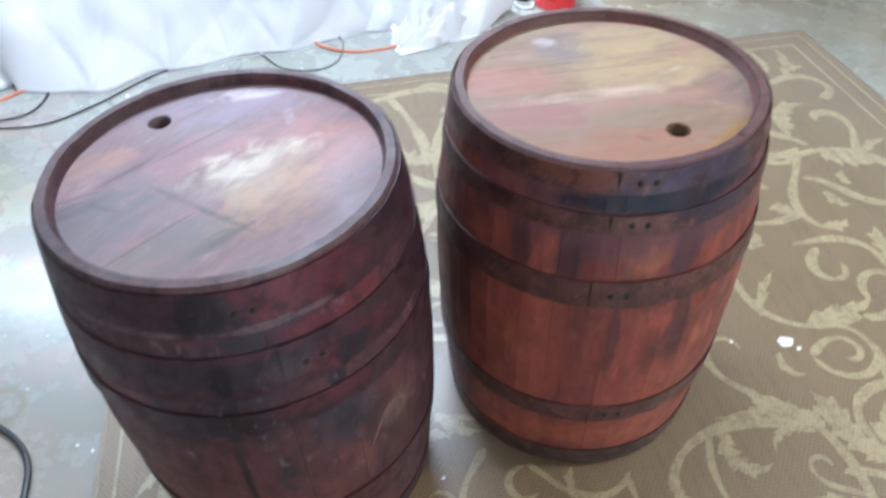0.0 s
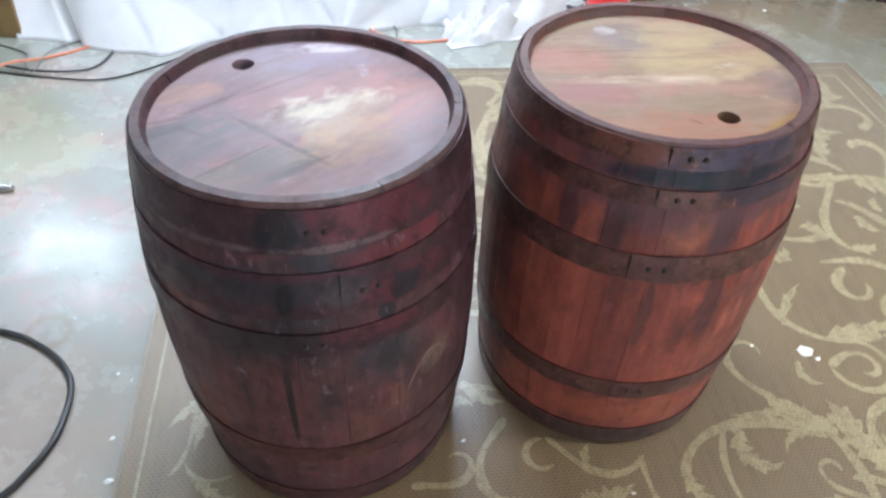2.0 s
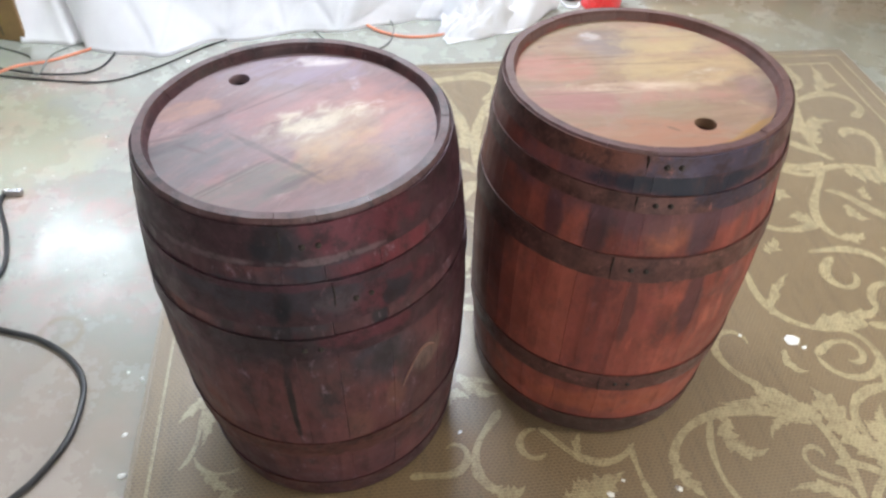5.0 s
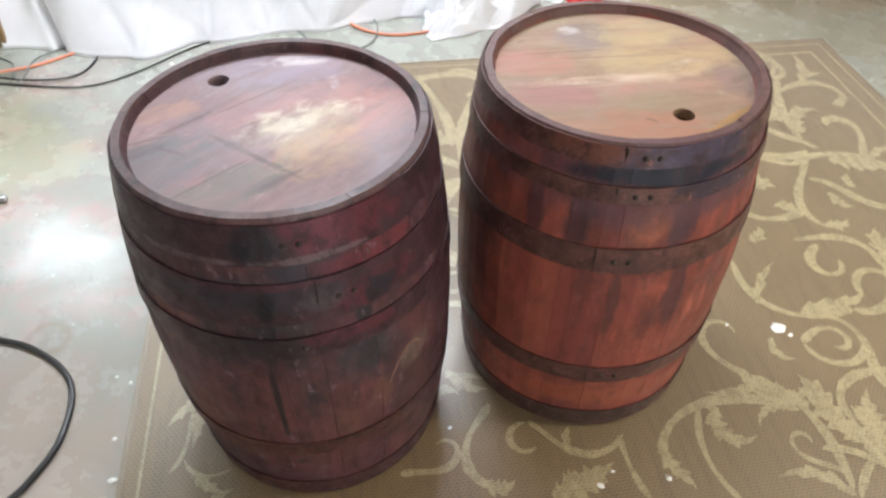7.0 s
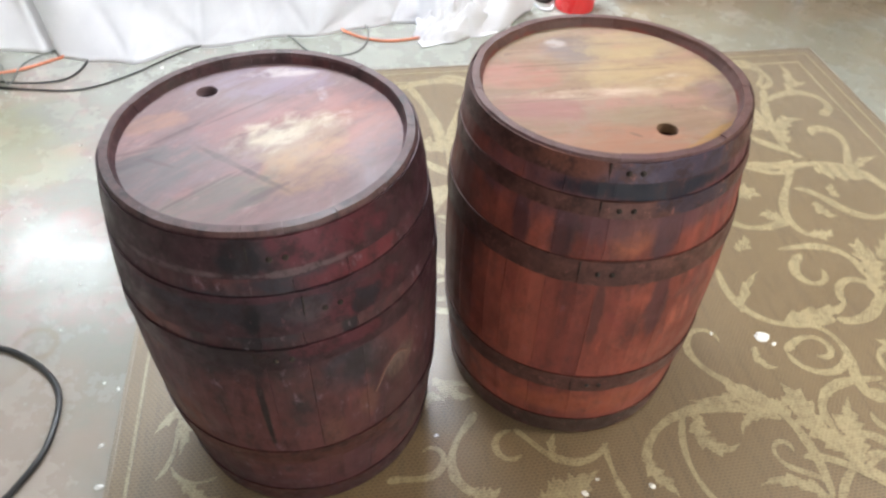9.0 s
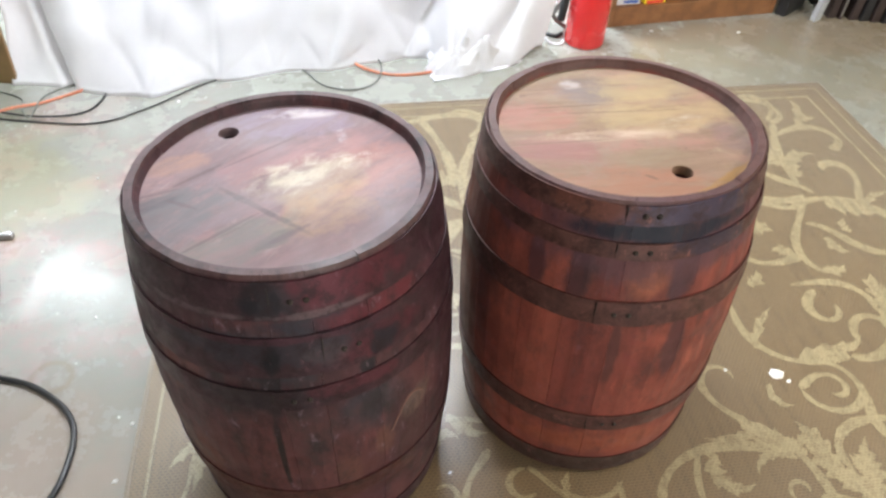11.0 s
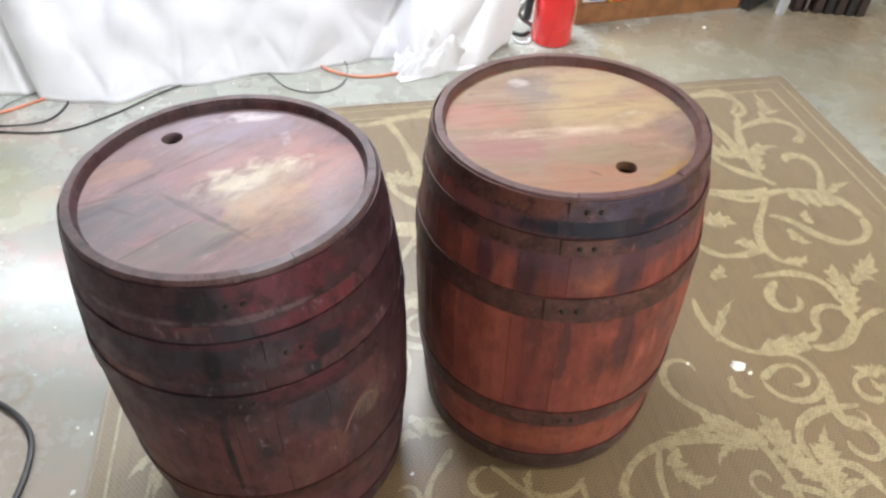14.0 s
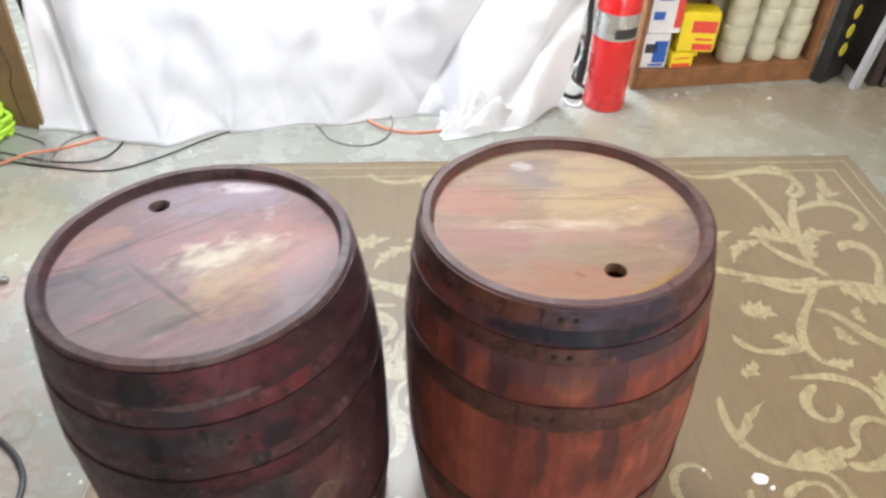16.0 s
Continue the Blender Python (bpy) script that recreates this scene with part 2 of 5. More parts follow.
def head_wood(name, angle, base, pale, tones, stains, crust_glare=(), scars=(), gain=1.0):
    """Head boards, sanded and stained in patches; grain along the boards, angle in degrees."""
    m = Mat(name, 0.55, spec=0.3)
    base, pale = tuple(c * gain for c in base), tuple(c * gain for c in pale)
    grain = m.noise(30, 7, 0.68, (0.10, 1, 1), rot=(0, 0, -angle), warp=0.5)
    patch = m.noise(6, 6, 0.65, (0.5, 1, 1), (3, 1, 0), (0, 0, -angle))
    col = m.mix(m.ramp(grain, 0.3, 0.7), tuple(c * 0.72 for c in base), base)
    col = m.mix(m.ramp(m.rand(), 0.2, 0.9, 0, 0.3), col, tuple(c * 0.75 for c in base))
    col = m.mix(m.ramp(patch, 0.45, 0.7, 0, 0.6), col, pale)
    for k, (tone, sc, lo, hi) in enumerate(tones):
        col = m.mix(m.ramp(m.noise(sc, 7, 0.74, (0.55, 1, 1), (4 * k + 1, 2, k), (0, 0, -angle), 0.6), lo, hi, 0, 0.75), col, tuple(c * gain for c in tone))
    streak = m.ramp(m.noise(24, 8, 0.78, (0.22, 1, 1), (2, 5, 0), (0, 0, -angle), 0.8), 0.34, 0.60, 0.22, 1.0)
    for centre, size, colour, k, turn in stains:
        col = m.mix(m.math("MULTIPLY", m.math("MULTIPLY", m.blob(centre, size, 0.85, 13, turn), streak), k), col, tuple(c * gain for c in colour))
    col = m.mix(m.ramp(m.noise(18, 6, 0.75, (0.3, 1, 1), (7, 2, 0), (0, 0, -angle)), 0.58, 0.78, 0, 0.45), col, tuple(c * 0.6 for c in base))
    # dark scratches with soft ends, then flaking crusts of old filler and painted glare
    for centre, size, k, turn in scars:
        col = m.mix(m.math("MULTIPLY", m.blob(centre, size, 0.55, 40, turn), k * 0.7), col, tuple(c * 0.5 for c in base))
    relief = m.math("ADD", grain, m.math("MULTIPLY", patch, 2.0))
    flake = m.noise(30, 7, 0.75, (0.6, 1, 1), (3, 8, 0), (0, 0, -angle), 0.3)
    for centre, size, colour, k, turn in crust_glare:
        f = m.math("MULTIPLY", m.blob(centre, size, 0.6, 22, turn), m.ramp(flake, 0.42, 0.62))
        col = m.mix(m.math("MULTIPLY", f, k), col, colour)
        relief = m.math("ADD", relief, m.math("MULTIPLY", f, 0.35))
    m.bump(relief, 0.35, 0.003)
    return m.done(col, m.ramp(m.noise(9, 5, 0.7), 0.3, 0.7, 0.46, 0.72))


def cloth():
    m = Mat("white_cotton", 0.9, spec=0.2)
    col = m.mix(m.ramp(m.noise(3, 4), 0.3, 0.7), (0.775, 0.77, 0.80), (0.835, 0.83, 0.85))
    m.bump(m.math("ADD", m.noise(9, 6, 0.6, (1, 1, 0.35)), m.math("MULTIPLY", m.noise(350, 2), 0.15)), 0.2, 0.02)
    m.b.inputs["Sheen Weight"].default_value = 0.15
    thin = m.t.nodes.new("ShaderNodeBsdfTranslucent")
    m.put(thin.inputs["Color"], col)
    both = m.t.nodes.new("ShaderNodeMixShader")
    both.inputs[0].default_value = 0.22
    m.t.links.new(m.b.outputs[0], both.inputs[1])
    m.t.links.new(thin.outputs[0], both.inputs[2])
    m.t.links.new(both.outputs[0], m.t.nodes["Material Output"].inputs["Surface"])
    return m.done(col)


M_CONCRETE = concrete()
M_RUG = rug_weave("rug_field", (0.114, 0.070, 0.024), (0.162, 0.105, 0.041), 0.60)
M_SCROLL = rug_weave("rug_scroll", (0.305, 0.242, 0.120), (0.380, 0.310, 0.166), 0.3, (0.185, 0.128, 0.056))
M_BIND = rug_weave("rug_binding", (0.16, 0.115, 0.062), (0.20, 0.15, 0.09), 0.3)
M_CLOTH = cloth()
M_WALL = plain("painted_board", (0.55, 0.53, 0.48), 0.8, vary=0.12, scale=6)
M_CEIL = plain("ceiling_board", (0.62, 0.61, 0.58), 0.9, vary=0.1, scale=5)
M_CHAR = plain("charred_oak", (0.03, 0.022, 0.018), 0.8, vary=0.4)
M_PINE = plain("varnished_pine", (0.262, 0.118, 0.047), 0.5, vary=0.3, scale=14)
M_BROWN = plain("brown_hardboard", (0.27, 0.17, 0.085), 0.7, vary=0.2, scale=9)
M_SCAR = plain("bruised_oak", (0.15, 0.078, 0.062), 0.6, vary=0.3)
M_BLACK = plain("black_rubber", (0.018, 0.018, 0.02), 0.45, vary=0.3)
M_ORANGE = plain("orange_vinyl", (0.70, 0.25, 0.15), 0.4, vary=0.15)
M_GREY = plain("grey_vinyl", (0.17, 0.18, 0.17), 0.5, vary=0.2)
M_GREEN = plain("neon_green_vinyl", (0.48, 0.78, 0.06), 0.4, vary=0.12)
M_REDPAINT = plain("red_enamel", (0.70, 0.018, 0.022), 0.25, vary=0.08, scale=10, bump=0.03, coat=0.5)
M_FOIL = plain("silver_label", (0.62, 0.62, 0.63), 0.28, 0.7, vary=0.1, scale=12, bump=0.03)
M_DARKINK = plain("black_ink", (0.04, 0.04, 0.045), 0.4, vary=0.2)
M_STEEL = plain("worn_steel", (0.45, 0.45, 0.45), 0.3, 0.9, vary=0.2)
M_ALU = plain("pale_aluminium", (0.62, 0.66, 0.72), 0.35, 0.4, vary=0.08)
M_YELLOW = plain("yellow_carton", (0.86, 0.68, 0.02), 0.45, vary=0.08, scale=12, bump=0.05)
M_REDINK = plain("red_carton_print", (0.75, 0.07, 0.05), 0.45, vary=0.1, bump=0.05)
M_BLUEINK = plain("blue_carton_print", (0.03, 0.12, 0.50), 0.4, vary=0.1, bump=0.05)
M_WHITECARD = plain("white_carton", (0.78, 0.80, 0.86), 0.45, vary=0.06, bump=0.05)
M_JAR = plain("milky_plastic", (0.62, 0.60, 0.47), 0.14, vary=0.1, scale=18, bump=0.05, coat=0.5)
M_DARKWOOD = plain("dark_brown_board", (0.042, 0.028, 0.026), 0.5, vary=0.3, scale=16)
M_GREYEDGE = plain("grey_edge_strip", (0.16, 0.15, 0.14), 0.45, vary=0.2, scale=20)
M_BLACKPAINT = plain("black_paint", (0.02, 0.02, 0.022), 0.4, vary=0.3)
M_GOLDINK = plain("yellow_print", (0.62, 0.55, 0.04), 0.5, vary=0.2)
M_FLAKE = plain("white_plaster", (0.85, 0.85, 0.83), 0.7, vary=0.05)
M_TUBE = bpy.data.materials.new("lamp_diffuser")
M_TUBE.use_nodes = True
M_TUBE.node_tree.nodes["Principled BSDF"].inputs["Emission Color"].default_value = (0.95, 0.97, 1, 1)
M_TUBE.node_tree.nodes["Principled BSDF"].inputs["Emission Strength"].default_value = 3.0


# ---- mesh helpers ----
def finish(bm, smooth=False):
    bmesh.ops.recalc_face_normals(bm, faces=bm.faces)
    for f in bm.faces:
        f.smooth = smooth
    return bm


def part(name, bm, material, parent=None, label=""):
    """Links a bmesh as one mesh object under a thing or a part."""
    me = bpy.data.meshes.new(name)
    bm.to_mesh(me)
    bm.free()
    me.materials.append(material)
    if any(p.use_smooth for p in me.polygons):
        me.set_sharp_from_angle(angle=radians(38))
    ob = new(name, me)
    ob.parent = parent
    return tagged(ob, label)


def box(x0, x1, y0, y1, z0, z1, bevel=0.0, seg=2):
    bm = bmesh.new()
    bmesh.ops.create_cube(bm, size=1)
    for v in bm.verts:
        v.co = Vector((x0 + (v.co.x + 0.5) * (x1 - x0), y0 + (v.co.y + 0.5) * (y1 - y0), z0 + (v.co.z + 0.5) * (z1 - z0)))
    if bevel:
        bmesh.ops.bevel(bm, geom=bm.edges[:], offset=bevel, segments=seg, profile=0.5, affect="EDGES")
    return finish(bm)


def lathe(profile, seg=48, a0=0.0, a1=360.0):
    """Turns a closed or open profile of (radius, height) about z."""
    bm = bmesh.new()
    full = abs(a1 - a0 - 360) < 1e-6
    n = seg if full else seg + 1
    rings = []
    for i in range(n):
        a = radians(a0 + (a1 - a0) * i / seg)
        rings.append([bm.verts.new((r * math.cos(a), r * math.sin(a), z)) for r, z in profile])
    for i in range(seg):
        p, q = rings[i], rings[(i + 1) % n]
        for j in range(len(profile) - 1):
            bm.faces.new((p[j], q[j], q[j + 1], p[j + 1]))
    bmesh.ops.remove_doubles(bm, verts=bm.verts, dist=1e-6)
    return finish(bm, True)


def tube(points, radius, sides=8, closed=False):
    """A round cord along a smooth line through the points."""
    pts = [Vector(p) for p in points]
    n = len(pts)
    line = []
    for i in range(n if closed else n - 1):
        p0, p1, p2, p3 = (pts[(i + k) % n] if closed else pts[min(max(i + k, 0), n - 1)] for k in (-1, 0, 1, 2))
        for s in range(8):
            u = s / 8
            line.append(0.5 * (2 * p1 + (p2 - p0) * u + (2 * p0 - 5 * p1 + 4 * p2 - p3) * u * u + (3 * p1 - p0 - 3 * p2 + p3) * u ** 3))
    if not closed:
        line.append(pts[-1])
    bm = bmesh.new()
    rings = []
    m = len(line)
    for i, p in enumerate(line):
        a = line[(i - 1) % m] if closed else line[max(i - 1, 0)]
        b = line[(i + 1) % m] if closed else line[min(i + 1, m - 1)]
        d = (b - a).normalized()
        side = d.cross(Vector((0, 0, 1)))
        side = side.normalized() if side.length > 1e-3 else Vector((1, 0, 0))
        up = side.cross(d)
        rings.append([bm.verts.new(p + radius * (math.cos(2 * math.pi * k / sides) * side + math.sin(2 * math.pi * k / sides) * up)) for k in range(sides)])
    for i in range(m if closed else m - 1):
        p, q = rings[i], rings[(i + 1) % m]
        for k in range(sides):
            bm.faces.new((p[k], p[(k + 1) % sides], q[(k + 1) % sides], q[k]))
    if not closed:
        bm.faces.new(rings[0])
        bm.faces.new(rings[-1])
    return finish(bm, True)


def thing(name, m, label, category, group="", kind=""):
    ob = new(name)
    ob.empty_display_size = 0.1
    ob.matrix_world = m
    return tagged(ob, label, category, group, kind)


# ---- the room ----
tagged(part("floor", box(-4.2, 4.2, -4.2, 4.5, -0.15, 0.0), M_CONCRETE), "worn grey concrete garage floor with paint stains", "floor", kind="structure")


def wall_with_opening(name, axis, at, thick, lo, hi, top, o0, o1, z0, z1, label):
    """A wall along x or y with one opening through it, built of the pieces round the opening."""
    bm = bmesh.new()
    for a, b, c, d in ((lo, o0, 0, top), (o1, hi, 0, top), (o0, o1, z1, top), (o0, o1, 0, z0)):
        if b - a < 1e-4 or d - c < 1e-4:
            continue
        piece = box(a, b, at, at + thick, c, d) if axis == "x" else box(at, at + thick, a, b, c, d)
        me = bpy.data.meshes.new("piece")
        piece.to_mesh(me)
        piece.free()
        bm.from_mesh(me)
        bpy.data.meshes.remove(me)
    return tagged(part(name, bm, M_WALL), label, "wall", kind="structure")


wall_with_opening("wall_north", "x", 4.3, 0.15, -4.2, 4.2, 2.75, -1.7, 0.3, 1.0, 2.3, "painted garage wall with an unseen window opening added behind the sheet")
wall_with_opening("wall_south", "x", -4.15, 0.15, -4.2, 4.2, 2.75, 1.2, 3.2, 0.0, 2.3, "painted garage wall with an unseen doorway added for fill light")
tagged(part("wall_west", box(-4.2, -4.05, -4.0, 4.3, 0, 2.75), M_WALL), "plain painted garage wall", "wall", kind="structure")
tagged(part("wall_east", box(4.05, 4.2, -4.0, 4.3, 0, 2.75), M_WALL), "plain painted garage wall", "wall", kind="structure")
tagged(part("ceiling", box(-4.2, 4.2, -4.15, 4.45, 2.75, 2.85), M_CEIL), "plain white garage ceiling", "ceiling", kind="structure")


def ceiling_light(x, y):
    ob = thing("ceiling_light", pose(x, y, 2.6), "white metal ceiling light out of view with a glowing diffuser", "lamp", "ceiling lights")
    part("housing", box(-0.64, 0.64, -0.16, 0.16, 0.06, 0.15, 0.01), M_ALU, ob)
    part("diffuser", box(-0.61, 0.61, -0.14, 0.14, 0.0, 0.058, 0.01), M_TUBE, ob)


# the last fixture is added to carry the warm fill
for x, y in ((-0.35, 2.6), (-2.8, 3.8), (2.7, 0.8)):
    ceiling_light(x, y)

# ---- rug ----
RUG = pose(0, 0, 0, 0, 0, 10)
RUG_TOP = 0.007
rug = thing("area_rug", RUG, "brown woven area rug with cream scrolling leaves", "rug")
U0, U1, V0, V1 = -0.515, 2.22, -1.05, 2.575
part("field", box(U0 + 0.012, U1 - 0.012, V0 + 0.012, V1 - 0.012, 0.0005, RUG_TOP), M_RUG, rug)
for nm, b in (("binding", (U0, U0 + 0.0118, V0, V1)), ("binding", (U1 - 0.0118, U1, V0, V1)), ("binding", (U0 + 0.012, U1 - 0.012, V0, V0 + 0.0118)), ("binding", (U0 + 0.012, U1 - 0.012, V1 - 0.0118, V1))):
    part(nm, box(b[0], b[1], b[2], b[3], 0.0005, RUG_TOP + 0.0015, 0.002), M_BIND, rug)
for x0, x1, y0, y1 in ((U0 + 0.046, U0 + 0.053, V0 + 0.046, V1 - 0.054), (U1 - 0.053, U1 - 0.045, V0 + 0.046, V1 - 0.054), (U0 + 0.046, U1 - 0.045, V1 - 0.053, V1 - 0.045),
                       (U1 - 0.124, U1 - 0.114, V0 + 0.12, V1 - 0.119), (U0 + 0.13, U1 - 0.114, V1 - 0.118, V1 - 0.108)):
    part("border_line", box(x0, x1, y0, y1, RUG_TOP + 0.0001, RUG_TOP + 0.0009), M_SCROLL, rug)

LAYER = [0]


def spine(u, v, heading, length, bend, n):
    """A line whose bend runs through three values along it: points with their headings."""
    a, b, c = bend
    q1, q2 = -3 * a + 4 * b - c, 2 * a - 4 * b + 2 * c
    pts, x, y = [], u, v
    for i in range(n + 1):
        s = i / n
        ang = radians(heading) + length * (a * s + q1 * s * s / 2 + q2 * s ** 3 / 3)
        pts.append((x, y, ang, s))
        x, y = x + math.cos(ang) * length / n, y + math.sin(ang) * length / n
    return pts


def weave_in(bm, place, pts, halves):
    """A flat woven band along pts, with its own half width on either side."""
    LAYER[0] += 1
    z = RUG_TOP + 0.0003 + 0.000006 * LAYER[0]
    rows = []
    for (x, y, ang, s), (hl, hr) in zip(pts, halves):
        nx, ny = -math.sin(ang), math.cos(ang)
        rows.append([bm.verts.new((*place(x + nx * hl, y + ny * hl), z)), bm.verts.new((*place(x - nx * hr, y - ny * hr), z))])
    for p, q in zip(rows, rows[1:]):
        bm.faces.new((p[0], q[0], q[1], p[1]))


def frayed(x, y):
    return 1 + 0.14 * noise.noise((x * 45, y * 45, 1.7)) + 0.24 * noise.noise((x * 170, y * 170, 5.1))


def vine(bm, place, u, v, heading, length, bend, w0, w1):
    """A tendril that goes from width w0 to w1 (mm), tapering to both ends."""
    n = max(14, int(length / 0.006))
    pts = spine(u, v, heading, length, bend, n)
    halves = []
    for x, y, ang, s in pts:
        w = 0.0005 * (w0 + (w1 - w0) * s) * (0.86 + 0.2 * math.sin(9 * s + u * 20))
        w *= min(1, 0.35 + s * n / 4, 0.25 + (1 - s) * n / 5)
        halves.append(w * frayed(x, y))
    weave_in(bm, place, pts, [(h, h) for h in halves])


def leaf(bm, place, u, v, heading, length, bend, width, lobes):
    """A pointed acanthus leaf with notched lobes on both sides, width in mm."""
    n = 12 * lobes
    pts = spine(u, v, heading, length, bend, n)
    halves = []
    for x, y, ang, s in pts:
        env = 0.00052 * width * (0.34 + 0.66 * math.sin(math.pi * s ** 0.8)) * min(1, (1 - s) * 3.2)
        saw_l, saw_r = (s * lobes + 0.1) % 1, (s * lobes + 0.55) % 1
        k = frayed(x, y)
        halves.append((env * (0.48 + 0.62 * saw_l ** 1.4) * k + 0.0006, env * (0.48 + 0.62 * saw_r ** 1.4) * k + 0.0006))
    weave_in(bm, place, pts, halves)


def motif_front(bm, place):
    vine(bm, place, 1.182, 0.582, 78, 0.369, (0.9, 3.7, 3.6), 26, 23)
    vine(bm, place, 1.080, 0.912, 138, 0.321, (-0.1, -12.9, -28.5), 29, 16)
    leaf(bm, place, 1.174, 0.830, 126, 0.247, (12.7, 2.5, -7.8), 39, 4)
    vine(bm, place, 1.159, 0.798, 144, 0.465, (4.2, 3.4, 9.0), 35, 25)
    leaf(bm, place, 0.777, 0.742, 245, 0.122, (28.7, 4.4, -19.9), 42, 4)
    vine(bm, place, 0.910, 0.843, 238, 0.270, (4.0, 4.4, 4.8), 17, 16)
    leaf(bm, place, 0.953, 0.833, 217, 0.172, (19.4, 18.1, 16.7), 51, 5)
    leaf(bm, place, 1.144, 0.809, 161, 0.128, (7.9, 13.3, 18.8), 28, 4)
    vine(bm, place, 1.192, 0.597, 89, 0.242, (31.3, -17.3, -51.6), 15, 15)
    leaf(bm, place, 1.175, 0.565, 107, 0.187, (11.3, 8.2, 5.1), 38, 4)
    leaf(bm, place, 1.278, 0.647, 44, 0.214, (8.9, 0.4, -8.1), 72, 7)
    leaf(bm, place, 1.289, 0.669, 77, 0.107, (17.6, 15.9, 14.1), 47, 4)
    leaf(bm, place, 1.319, 0.728, 107, 0.069, (0.0, 0.0, -0.0), 36, 3)
    vine(bm, place, 1.189, 0.559, 58, 0.225, (-3.5, -4.1, -4.8), 21, 18)
    leaf(bm, place, 1.175, 0.829, 38, 0.060, (3.7, 3.3, 2.9), 27, 3)
    vine(bm, place, 0.376, 0.919, 234, 0.266, (-4.7, 8.6, 16.4), 21, 24)
    leaf(bm, place, 0.327, 0.719, 300, 0.087, (23.2, 22.3, 21.4), 40, 4)
    vine(bm, place, 0.135, 0.761, 9, 0.236, (-11.9, 17.8, 44.5), 26, 13)
    vine(bm, place, 0.467, 0.787, 215, 0.154, (-27.8, -26.4, -20.9), 16, 19)
    vine(bm, place, 0.463, 0.858, 319, 0.279, (-8.2, 9.1, 6.4), 20, 20)
    vine(bm, place, 0.677, 0.791, 269, 0.175, (0.2, 2.9, 5.7), 15, 18)
    leaf(bm, place, 0.476, 0.658, 11, 0.181, (2.5, 1.8, 1.2), 76, 6)
    leaf(bm, place, 0.505, 0.665, 37, 0.067, (15.4, 17.4, 19.5), 33, 3)
    leaf(bm, place, 0.547, 0.768, 107, 0.071, (-15.3, -16.2, -17.2), 24, 3)
    leaf(bm, place, 0.287, 1.036, 289, 0.127, (9.5, 10.1, 10.7), 45, 3)
    leaf(bm, place, 0.247, 0.942, 102, 0.090, (-35.8, -34.0, -32.1), 35, 3)


def motif_middle(bm, place):
    vine(bm, place, 1.216, 1.321, 257, 0.447, (1.5, 6.5, -2.7), 23, 29)
    vine(bm, place, 1.486, 1.089, 331, 0.333, (12.4, 1.2, -9.9), 38, 25)
    leaf(bm, place, 1.328, 1.096, 26, 0.244, (-8.6, 2.1, 12.8), 60, 4)
    leaf(bm, place, 1.215, 1.148, 66, 0.200, (-2.8, -3.0, -3.2), 32, 3)
    vine(bm, place, 1.615, 1.119, 7, 0.308, (16.1, 17.4, 4.5), 34, 21)
    vine(bm, place, 1.386, 1.077, 347, 0.299, (-14.5, -3.5, 20.5), 22, 25)
    vine(bm, place, 1.434, 1.038, 307, 0.302, (-16.4, -11.2, -14.0), 25, 23)
    vine(bm, place, 1.276, 0.999, 33, 0.238, (2.8, -20.7, -42.1), 24, 17)
    leaf(bm, place, 1.199, 1.022, 223, 0.105, (24.8, 24.2, 23.6), 28, 3)
    vine(bm, place, 1.434, 0.941, 251, 0.237, (1.6, 19.5, 49.8), 21, 15)
    leaf(bm, place, 1.649, 0.985, 200, 0.101, (-9.4, -13.4, -17.3), 49, 4)
    vine(bm, place, 1.583, 0.892, 208, 0.195, (-31.4, -21.8, -21.5), 24, 17)
    vine(bm, place, 1.305, 0.641, 28, 0.132, (-2.6, -4.3, -6.0), 17, 18)
    leaf(bm, place, 1.310, 1.401, 356, 0.090, (21.0, 18.5, 16.0), 45, 3)
    vine(bm, place, 1.450, 1.380, 1, 0.305, (1.9, -6.9, -15.7), 23, 34)
    vine(bm, place, 1.514, 1.350, 213, 0.257, (0.6, 21.1, 19.2), 38, 19)
    leaf(bm, place, 1.654, 1.179, 48, 0.208, (3.1, 1.9, 0.7), 80, 5)
    leaf(bm, place, 1.719, 1.265, 108, 0.145, (-8.5, -6.3, -4.1), 68, 4)
    leaf(bm, place, 1.758, 1.309, 29, 0.194, (0.9, 2.7, 4.4), 71, 4)


